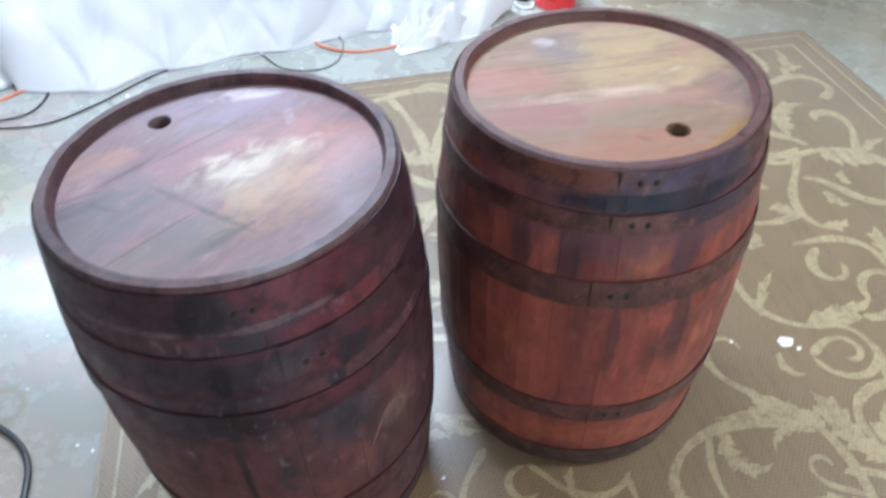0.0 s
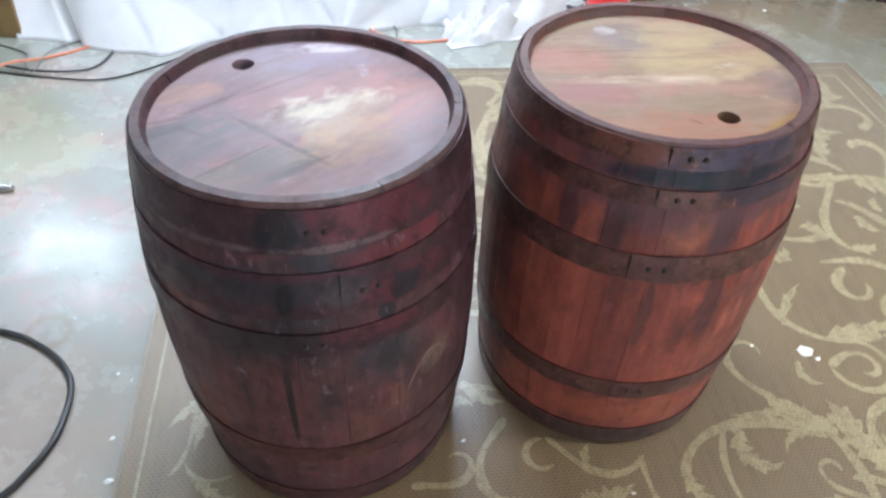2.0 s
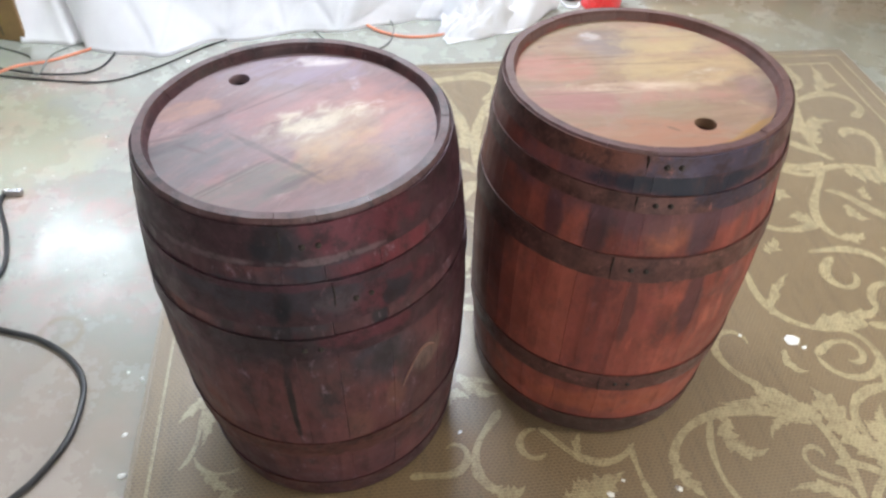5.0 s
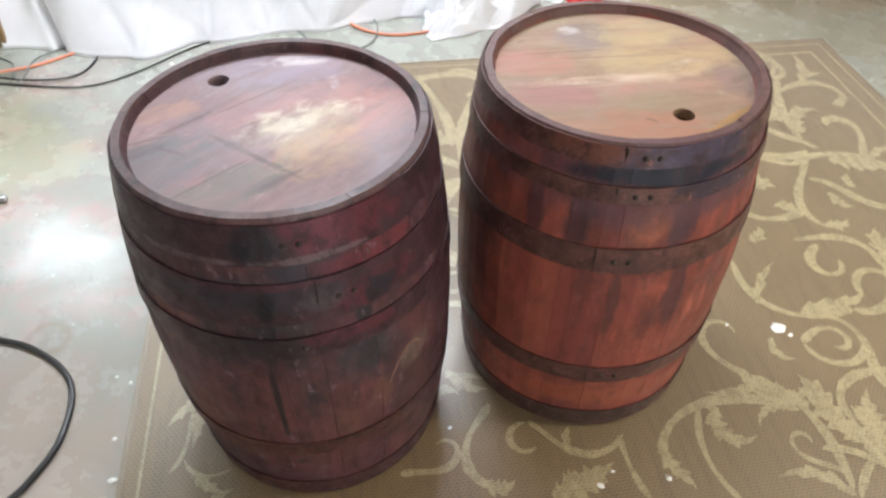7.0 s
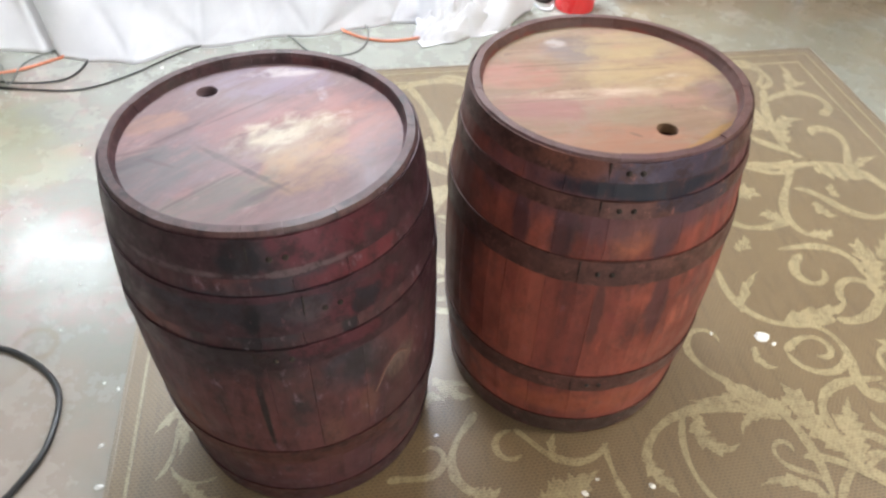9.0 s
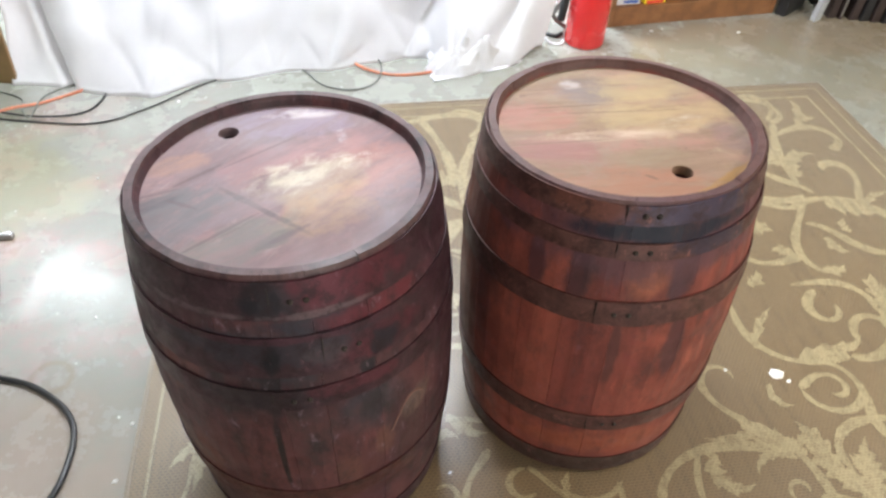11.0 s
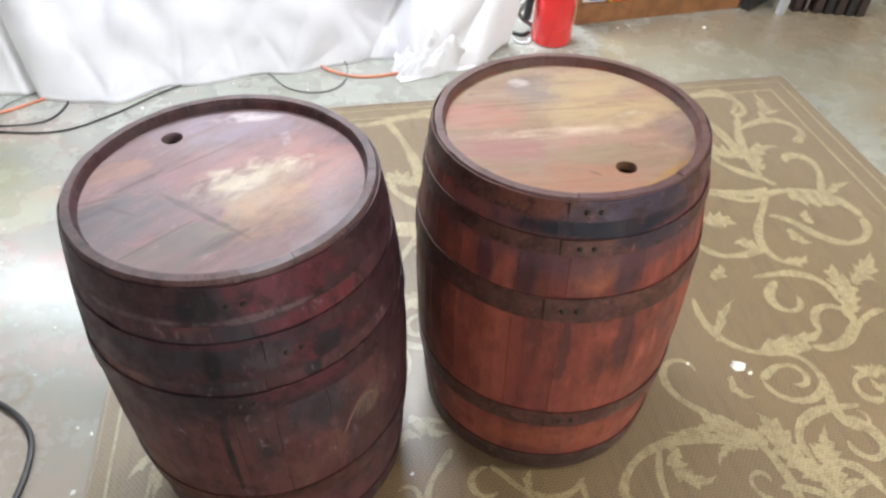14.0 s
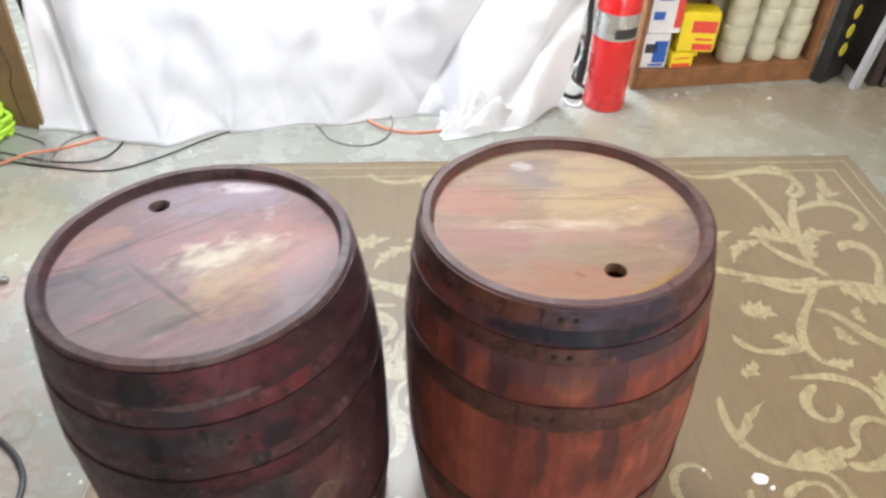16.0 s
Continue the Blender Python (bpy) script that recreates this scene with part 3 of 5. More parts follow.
def motif_corner(bm, place):
    vine(bm, place, 1.694, 1.769, 247, 0.412, (-3.8, 3.4, 14.4), 34, 29)
    leaf(bm, place, 1.593, 1.439, 324, 0.092, (17.2, 15.4, 13.6), 51, 3)
    vine(bm, place, 1.550, 1.500, 194, 0.247, (1.2, -7.2, -15.5), 32, 28)
    leaf(bm, place, 1.526, 1.503, 100, 0.084, (24.0, 21.4, 18.8), 58, 4)
    vine(bm, place, 1.658, 1.751, 29, 0.429, (-4.5, -4.4, -7.6), 38, 44)
    vine(bm, place, 1.981, 1.597, 262, 0.466, (-4.5, -7.8, 17.7), 38, 30)
    leaf(bm, place, 1.785, 1.756, 332, 0.185, (0.3, 0.7, 1.0), 80, 4)
    leaf(bm, place, 1.912, 1.715, 49, 0.186, (-3.3, -4.9, -6.5), 40, 3)
    vine(bm, place, 1.925, 1.735, 88, 0.365, (-10.4, 9.5, 26.4), 30, 39)
    leaf(bm, place, 1.695, 1.580, 246, 0.102, (15.8, 20.2, 24.6), 44, 3)
    leaf(bm, place, 1.791, 1.597, 128, 0.083, (-22.4, -22.6, -22.9), 37, 3)
    vine(bm, place, 1.692, 1.766, 231, 0.260, (-21.6, -0.7, 20.4), 38, 27)
    vine(bm, place, 1.773, 1.815, 119, 0.283, (7.1, -2.8, -12.7), 32, 40)
    vine(bm, place, 1.742, 1.875, 94, 0.412, (-2.1, -1.3, -0.5), 31, 44)
    leaf(bm, place, 1.772, 1.915, 111, 0.245, (-9.5, -10.1, -10.7), 80, 4)
    vine(bm, place, 1.815, 2.188, 27, 0.408, (0.7, -9.8, -16.6), 33, 44)
    leaf(bm, place, 1.938, 2.240, 53, 0.232, (1.7, 3.7, 5.6), 55, 3)
    leaf(bm, place, 1.944, 2.265, 38, 0.120, (-6.8, -6.7, -6.6), 41, 3)
    vine(bm, place, 1.777, 2.471, 48, 0.309, (-19.0, -10.6, -2.3), 34, 31)
    leaf(bm, place, 1.412, 1.651, 29, 0.117, (-13.2, -11.9, -10.6), 95, 5)
    vine(bm, place, 1.429, 2.483, 296, 0.681, (11.3, -3.6, -15.9), 36, 39)
    vine(bm, place, 1.650, 2.424, 292, 0.446, (-0.7, -1.2, -1.8), 33, 44)
    leaf(bm, place, 1.707, 2.003, 117, 0.159, (9.6, 11.1, 12.5), 95, 6)
    leaf(bm, place, 1.602, 2.006, 176, 0.192, (9.6, 7.5, 5.4), 52, 4)
    vine(bm, place, 1.327, 1.865, 5, 0.417, (-5.6, 1.2, 8.1), 38, 39)
    leaf(bm, place, 1.364, 1.980, 59, 0.194, (-7.2, -4.9, -2.5), 80, 4)


def motif_edge(bm, place):
    leaf(bm, place, -0.339, 1.042, 217, 0.113, (2.7, 2.4, 2.1), 33, 4)
    vine(bm, place, -0.339, 1.033, 236, 0.209, (11.0, -1.5, -14.1), 17, 11)
    vine(bm, place, -0.368, 0.867, 287, 0.132, (16.2, 13.6, 10.9), 10, 10)
    leaf(bm, place, -0.353, 1.011, 283, 0.118, (-3.8, -4.2, -4.6), 32, 4)
    leaf(bm, place, -0.343, 0.834, 298, 0.100, (8.0, 7.9, 7.8), 30, 4)


def laid(motif, place):
    bm = bmesh.new()
    motif(bm, place)
    bm.normal_update()
    for f in bm.faces:
        if f.normal.z < 0:
            f.normal_flip()
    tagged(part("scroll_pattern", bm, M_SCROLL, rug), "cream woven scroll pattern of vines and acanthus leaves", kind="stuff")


MID_U = U0 + U1
for motif in (motif_front, motif_middle, motif_corner, motif_edge):
    laid(motif, lambda x, y: (x, y))
# the design repeats, mirrored across the rug and towards its other end
laid(motif_corner, lambda x, y: (x - 1.27, y))
laid(motif_middle, lambda x, y: (MID_U - x + 0.02, y + 0.34))
laid(motif_middle, lambda x, y: (x - 0.62, y + 0.98))
laid(motif_edge, lambda x, y: (x, y + 0.62))
laid(motif_edge, lambda x, y: (x + 0.02, 1.55 - y))
laid(motif_corner, lambda x, y: (x, 1.50 - y))
laid(motif_corner, lambda x, y: (MID_U - x, 1.50 - y))
laid(motif_front, lambda x, y: (1.62 - x, 0.78 - y))
laid(motif_middle, lambda x, y: (x + 0.25, y - 0.83))
laid(motif_middle, lambda x, y: (2.95 - x, y - 0.50))
laid(motif_front, lambda x, y: (x - 0.05, y - 1.45))

# ---- barrels ----
def barrel(name_label, cx, cy, r_top, r_bilge, height, r_foot, lean, staves, hoops, wood, iron, head_mat, head_z, board_angle, board_cuts, hole, seed):
    """A coopered barrel: staves, boarded top and bottom heads, riveted hoops and a bored hole in the top head."""
    rnd = random.Random(seed)
    z_axis = Vector((lean[0], lean[1], 1)).normalized()
    x_axis = Vector((1, 0, 0)) - z_axis * z_axis.x
    x_axis.normalize()
    m = Matrix((x_axis, z_axis.cross(x_axis), z_axis)).transposed().to_4x4()
    m.translation = (cx, cy, RUG_TOP)
    ob = thing("barrel", m, name_label, "barrel", "barrels on the rug")

    def radius(z):
        u = (z - height / 2) / (height / 2)
        return r_bilge - (r_bilge - (r_top if u > 0 else r_foot)) * u * u

    weights = [rnd.uniform(0.72, 1.35) for _ in range(staves)]
    total, a = sum(weights), rnd.uniform(0, 360)
    levels = [height * 0.955 * i / 14 for i in range(15)] + [height - 0.024, height - 0.007, height]
    for w in weights:
        span = 360 * w / total
        proud, tip = rnd.uniform(-0.0009, 0.0009), rnd.uniform(-0.0008, 0.0008)
        bm = bmesh.new()
        gap = 0.06
        arcs = [radians(a + gap + (span - 2 * gap) * k / 3) for k in range(4)]
        outer, inner = [], []
        for z in levels:
            zz = z + (tip if z == levels[-1] else 0)
            thick = 0.015 if z == height else (0.019 if z > height - 0.01 else 0.030)
            ro = radius(z) + proud - (0.002 if z in (levels[0], levels[-1]) else 0)
            edge = [0.0007, 0, 0, 0.0007]
            outer.append([bm.verts.new(((ro - e) * math.cos(t), (ro - e) * math.sin(t), zz)) for t, e in zip(arcs, edge)])
            inner.append([bm.verts.new(((ro - thick) * math.cos(t), (ro - thick) * math.sin(t), zz)) for t in arcs])
        for i in range(17):
            for k in range(3):
                bm.faces.new((outer[i][k], outer[i][k + 1], outer[i + 1][k + 1], outer[i + 1][k]))
                bm.faces.new((inner[i][k + 1], inner[i][k], inner[i + 1][k], inner[i + 1][k + 1]))
            bm.faces.new((inner[i][0], outer[i][0], outer[i + 1][0], inner[i + 1][0]))
            bm.faces.new((outer[i][3], inner[i][3], inner[i + 1][3], outer[i + 1][3]))
        for k in range(3):
            bm.faces.new((outer[17][k], outer[17][k + 1], inner[17][k + 1], inner[17][k]))
            bm.faces.new((outer[0][k + 1], outer[0][k], inner[0][k], inner[0][k + 1]))
        part("stave", finish(bm), wood, ob)
        a += span

    # iron hoops with a lapped, riveted joint
    for z0, z1, seam_angle in hoops:
        prof = [(radius(z0 + (z1 - z0) * k / 3) + 0.0004, z0 + (z1 - z0) * k / 3) for k in range(4)]
        prof = prof + [(r + 0.0024, z) for r, z in reversed(prof)]
        prof.append(prof[0])
        band = lathe(prof, 96)
        for v in band.verts:
            n1 = noise.noise((v.co.x * 9, v.co.y * 9, z0 * 31 + seed))
            n2 = noise.noise((v.co.x * 30, v.co.y * 30, z1 * 17 + seed))
            v.co.z += 0.0028 * n1 + 0.001 * n2
            k = 1 + (0.0016 * max(0, n2) + 0.0008 * n1) / r_bilge
            v.co.x *= k
            v.co.y *= k
        hoop = part("hoop", band, iron, ob, "flat stained iron hoop")
        lap = [(r + 0.0026, z) for r, z in prof[:4]]
        lap = lap + [(r + 0.0017, z) for r, z in reversed(lap)]
        lap.append(lap[0])
        lb = lathe(lap, 8, seam_angle, seam_angle + 17)
        part("lap", lb, iron, hoop)
        sa, rs = radians(seam_angle), radius((z0 + z1) / 2) + 0.0042
        part("seam", tube([(rs * math.cos(sa + 0.006 * k), rs * math.sin(sa + 0.006 * k), z0 + (z1 - z0) * (0.06 + 0.22 * j)) for j, k in enumerate((0, 0.6, -0.3, 0.4, 0))], 0.0013, 5), M_CHAR, hoop, "dark open seam")
        for da in (6.5, 11.5):
            ang, zc = radians(seam_angle + da), (z0 + z1) / 2
            r = radius(zc) + 0.0043
            rv = bmesh.new()
            bmesh.ops.create_uvsphere(rv, u_segments=10, v_segments=6, radius=0.0055)
            for v in rv.verts:
                v.co = Matrix.Translation((r * math.cos(ang), r * math.sin(ang), zc)) @ v.co
            part("rivet", finish(rv, True), M_CHAR, hoop)

    # boards of the heads, cut to the round
    def boards(z_top, thick, r, cuts, bored):
        ca, sa = math.cos(radians(board_angle)), math.sin(radians(board_angle))
        edges = [-r] + list(cuts) + [r]
        for lo, hi in zip(edges, edges[1:]):
            lo, hi = lo + 0.0001, hi - 0.0001
            outline = []
            x_lo, x_hi = (math.sqrt(max(r * r - q * q, 0)) for q in (lo, hi))
            t0, t1 = math.atan2(lo, x_lo), math.atan2(hi, x_hi)
            for k in range(15):
                t = t0 + (t1 - t0) * k / 14
                outline.append((r * math.cos(t), r * math.sin(t)))
            for k in range(15):
                t = t1 + (t0 - t1) * k / 14
                outline.append((-r * math.cos(t), r * math.sin(t)))
            flat = [(x * ca - y * sa, x * sa + y * ca) for x, y in outline]
            hx, hy, hr = hole
            along = -hx * sa + hy * ca
            data = bpy.data.curves.new("board", "CURVE")
            data.dimensions, data.fill_mode, data.extrude = "2D", "BOTH", thick / 2
            data.bevel_depth = 0.0003
            loops = [flat]
            if bored and lo + hr < along < hi - hr:
                loops.append([(hx + hr * math.cos(2 * math.pi * k / 28), hy + hr * math.sin(2 * math.pi * k / 28)) for k in range(28)])
            for loop in loops:
                sp = data.splines.new("POLY")
                sp.points.add(len(loop) - 1)
                for p, (x, y) in zip(sp.points, loop):
                    p.co = (x, y, 0, 1)
                sp.use_cyclic_u = True
            tmp = bpy.data.objects.new("board", data)
            me = bpy.data.meshes.new_from_object(tmp)
            bpy.data.objects.remove(tmp)
            bm = bmesh.new()
            bm.from_mesh(me)
            bpy.data.meshes.remove(me)
            lift = rnd.uniform(-0.0002, 0.0002)
            for v in bm.verts:
                v.co.z += z_top - thick / 2 + lift
            part("head_board", bm, head_mat, ob)

    boards(head_z, 0.02, radius(head_z) - 0.027, board_cuts, True)
    boards(0.05, 0.02, radius(0.05) - 0.021, (-0.09, 0.02, 0.12), False)
    return ob


W_A = stave_wood("stave_wood_plum", (0.069, 0.027, 0.036), (0.105, 0.033, 0.034), (0.088, 0.014, 0.026), (0.085, 0.062, 0.076), (
    ((0.0, 0.0, 0.833), (2, 2, 0.010), (0.105, 0.060, 0.060), 0.7),
    ((0.02, -0.30, 0.67), (0.20, 0.16, 0.07), (0.028, 0.028, 0.038), 0.9),
    ((0.16, -0.26, 0.50), (0.06, 0.10, 0.09), (0.028, 0.028, 0.040), 0.75),
    ((0.12, -0.28, 0.735), (0.14, 0.12, 0.02), (0.020, 0.021, 0.034), 0.85),
    ((0.06, -0.30, 0.45), (0.05, 0.1, 0.13), (0.030, 0.022, 0.028), 0.7),
    ((-0.06, -0.30, 0.56), (0.14, 0.12, 0.05), (0.03, 0.025, 0.028), 0.6),
    ((0.18, -0.2, 0.73), (0.12, 0.12, 0.03), (0.12, 0.014, 0.024), 0.7),
    ((0.2, -0.22, 0.66), (0.07, 0.07, 0.04), (0.13, 0.09, 0.085), 0.6),
    ((-0.19, -0.24, 0.60), (0.05, 0.05, 0.11), (0.17, 0.06, 0.045), 0.5),
    ((0.0, -0.28, 0.33), (0.25, 0.15, 0.22), (0.100, 0.034, 0.032), 0.55),
    ((0.005, -0.313, 0.40), (0.007, 0.06, 0.15), (0.012, 0.010, 0.011), 0.95),
    ((0.24, -0.19, 0.43), (0.05, 0.05, 0.05), (0.17, 0.13, 0.10), 0.4),
    ((0.01, -0.31, 0.605), (0.022, 0.08, 0.10), (0.010, 0.010, 0.015), 0.9),
    ((0.17, -0.26, 0.60), (0.014, 0.06, 0.07), (0.010, 0.012, 0.020), 0.9),
    ((-0.13, -0.29, 0.60), (0.03, 0.08, 0.06), (0.15, 0.055, 0.045), 0.6),
    ((0.12, -0.29, 0.30), (0.03, 0.08, 0.10), (0.13, 0.060, 0.040), 0.35),
    ((0.19, -0.25, 0.36), (0.02, 0.06, 0.07), (0.14, 0.065, 0.042), 0.35),
    ((-0.17, -0.26, 0.28), (0.05, 0.08, 0.14), (0.135, 0.045, 0.030), 0.55),
))
I_A = hoop_steel("hoop_iron_plum", (0.066, 0.028, 0.038), (
    ((0.03, -0.29, 0.785), (0.05, 0.06, 0.05), (0.022, 0.022, 0.03), 0.85),
    ((0.16, -0.24, 0.80), (0.13, 0.1, 0.05), (0.115, 0.018, 0.032), 0.65),
    # next two: highlight along the head hoop's lower edge, painted as pale streaks
    ((-0.12, -0.26, 0.757), (0.11, 0.1, 0.008), (0.16, 0.12, 0.125), 0.45),
    ((0.10, -0.28, 0.757), (0.13, 0.1, 0.008), (0.17, 0.13, 0.14), 0.45),
    ((0.0, -0.3, 0.58), (0.13, 0.1, 0.05), (0.022, 0.020, 0.025), 0.7),
    ((0.02, -0.3, 0.69), (0.24, 0.16, 0.05), (0.026, 0.025, 0.036), 0.8),
    ((0.19, -0.23, 0.66), (0.08, 0.10, 0.04), (0.115, 0.018, 0.032), 0.6),
    ((0.0, -0.27, 0.2), (0.3, 0.2, 0.22), (0.10, 0.036, 0.028), 0.75),
    ((0.0, -0.29, 0.79), (0.018, 0.08, 0.035), (0.010, 0.010, 0.016), 0.95),
    ((0.04, -0.29, 0.785), (0.012, 0.08, 0.030), (0.012, 0.012, 0.018), 0.9),
    ((0.02, -0.31, 0.66), (0.016, 0.08, 0.05), (0.008, 0.009, 0.014), 0.95),
    ((0.20, -0.23, 0.655), (0.035, 0.05, 0.035), (0.012, 0.014, 0.022), 0.9),
    ((0.11, -0.28, 0.67), (0.045, 0.06, 0.025), (0.10, 0.075, 0.08), 0.3),
    ((0.0, -0.3, 0.708), (0.30, 0.3, 0.009), (0.10, 0.016, 0.030), 0.4),
    ((0.15, -0.26, 0.58), (0.12, 0.1, 0.02), (0.105, 0.02, 0.032), 0.6),
))
W_B = stave_wood("stave_wood_red", (0.216, 0.049, 0.037), (0.282, 0.071, 0.045), (0.175, 0.030, 0.031), (0.075, 0.034, 0.042), (
    ((0.0, 0.0, 0.829), (2, 2, 0.024), (0.110, 0.066, 0.062), 0.85),
    ((-0.10, -0.30, 0.66), (0.028, 0.09, 0.085), (0.032, 0.014, 0.020), 0.8),
    ((-0.175, -0.26, 0.66), (0.020, 0.08, 0.08), (0.04, 0.016, 0.022), 0.75),
    ((0.095, -0.30, 0.67), (0.034, 0.09, 0.085), (0.045, 0.024, 0.036), 0.8),
    ((0.115, -0.29, 0.50), (0.024, 0.08, 0.16), (0.05, 0.020, 0.026), 0.75),
    ((-0.01, -0.32, 0.49), (0.014, 0.08, 0.13), (0.05, 0.02, 0.02), 0.7),
    ((0.03, -0.29, 0.68), (0.05, 0.08, 0.06), (0.33, 0.11, 0.055), 0.6),
    # next entry: shade of the left flank, painted into the wood colour
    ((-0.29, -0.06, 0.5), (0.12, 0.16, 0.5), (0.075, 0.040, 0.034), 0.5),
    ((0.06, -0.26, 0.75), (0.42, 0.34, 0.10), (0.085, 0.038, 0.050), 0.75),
    ((0.0, -0.29, 0.14), (0.22, 0.14, 0.05), (0.27, 0.07, 0.03), 0.5),
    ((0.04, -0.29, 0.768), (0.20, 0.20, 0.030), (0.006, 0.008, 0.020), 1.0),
), 0.55)
I_B = hoop_steel("hoop_iron_brown", (0.125, 0.052, 0.045), (
    ((0.09, -0.27, 0.80), (0.14, 0.15, 0.06), (0.045, 0.040, 0.075), 0.85),
    ((0.14, -0.26, 0.74), (0.10, 0.1, 0.04), (0.03, 0.028, 0.055), 0.75),
    ((-0.10, -0.25, 0.815), (0.08, 0.08, 0.03), (0.18, 0.06, 0.04), 0.6),
    ((0.0, -0.28, 0.04), (0.3, 0.3, 0.05), (0.035, 0.026, 0.022), 0.7),
    # the same left-flank shade, painted into the hoop colour
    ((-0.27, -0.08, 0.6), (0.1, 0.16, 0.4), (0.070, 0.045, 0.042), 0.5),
))
H_A = head_wood("head_wood_mauve", 47, (0.190, 0.128, 0.134), (0.238, 0.172, 0.175), (((0.285, 0.158, 0.155), 8, 0.45, 0.68), ((0.180, 0.150, 0.165), 5, 0.46, 0.68), ((0.26, 0.20, 0.19), 20, 0.54, 0.70), ((0.135, 0.093, 0.098), 30, 0.56, 0.72)), (
    ((-0.20, 0.03, 0.81), (0.07, 0.035, 0.1), (0.31, 0.17, 0.115), 0.5, 30),
    ((-0.04, 0.20, 0.81), (0.18, 0.08, 0.1), (0.215, 0.172, 0.225), 0.6, 10),
    ((0.15, 0.05, 0.81), (0.12, 0.10, 0.1), (0.285, 0.140, 0.122), 0.7, 40),
    ((0.07, 0.09, 0.81), (0.14, 0.05, 0.1), (0.265, 0.140, 0.135), 0.65, 40),
    ((0.08, -0.08, 0.81), (0.11, 0.07, 0.1), (0.31, 0.20, 0.125), 0.55, 45),
    ((-0.05, 0.05, 0.81), (0.10, 0.05, 0.1), (0.240, 0.135, 0.138), 0.65, 40),
    ((-0.17, -0.12, 0.81), (0.12, 0.09, 0.1), (0.112, 0.108, 0.114), 0.8, 45),
    ((-0.05, -0.18, 0.81), (0.13, 0.060, 0.1), (0.135, 0.126, 0.118), 0.75, 35),
    ((-0.02, -0.09, 0.81), (0.12, 0.008, 0.1), (0.070, 0.058, 0.058), 0.6, -32),
    ((0.02, -0.165, 0.81), (0.05, 0.018, 0.1), (0.085, 0.075, 0.072), 0.6, 44),
    ((-0.21, -0.085, 0.81), (0.05, 0.020, 0.1), (0.070, 0.066, 0.070), 0.6, 30),
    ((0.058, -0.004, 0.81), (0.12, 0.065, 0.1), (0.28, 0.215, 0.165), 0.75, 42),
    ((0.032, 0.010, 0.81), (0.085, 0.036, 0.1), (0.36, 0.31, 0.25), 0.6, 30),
    # glare spot near the back edge, painted into the board colour
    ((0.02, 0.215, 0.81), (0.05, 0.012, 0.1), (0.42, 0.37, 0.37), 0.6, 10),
), (
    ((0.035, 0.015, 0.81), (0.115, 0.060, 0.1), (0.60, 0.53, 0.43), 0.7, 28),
    # next entry: back-edge glare painted as pale flakes, not filler
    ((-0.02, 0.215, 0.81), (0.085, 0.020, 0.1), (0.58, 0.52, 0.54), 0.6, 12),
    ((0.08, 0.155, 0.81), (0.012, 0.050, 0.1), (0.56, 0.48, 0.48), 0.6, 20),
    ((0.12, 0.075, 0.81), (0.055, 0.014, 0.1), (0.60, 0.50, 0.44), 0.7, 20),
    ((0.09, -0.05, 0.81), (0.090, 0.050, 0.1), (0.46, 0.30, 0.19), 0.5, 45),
), (
    ((-0.155, 0.0, 0.81), (0.075, 0.0055, 0.1), 0.85, 47),
    ((-0.055, 0.083, 0.81), (0.12, 0.0035, 0.1), 0.7, 44),
    ((-0.075, -0.155, 0.81), (0.10, 0.0045, 0.1), 0.75, 47),
    ((0.040, -0.150, 0.81), (0.050, 0.0080, 0.1), 0.7, 42),
    ((-0.215, -0.060, 0.81), (0.045, 0.0050, 0.1), 0.7, 25),
    ((-0.160, -0.085, 0.81), (0.040, 0.0050, 0.1), 0.6, -20),
), 1.38)
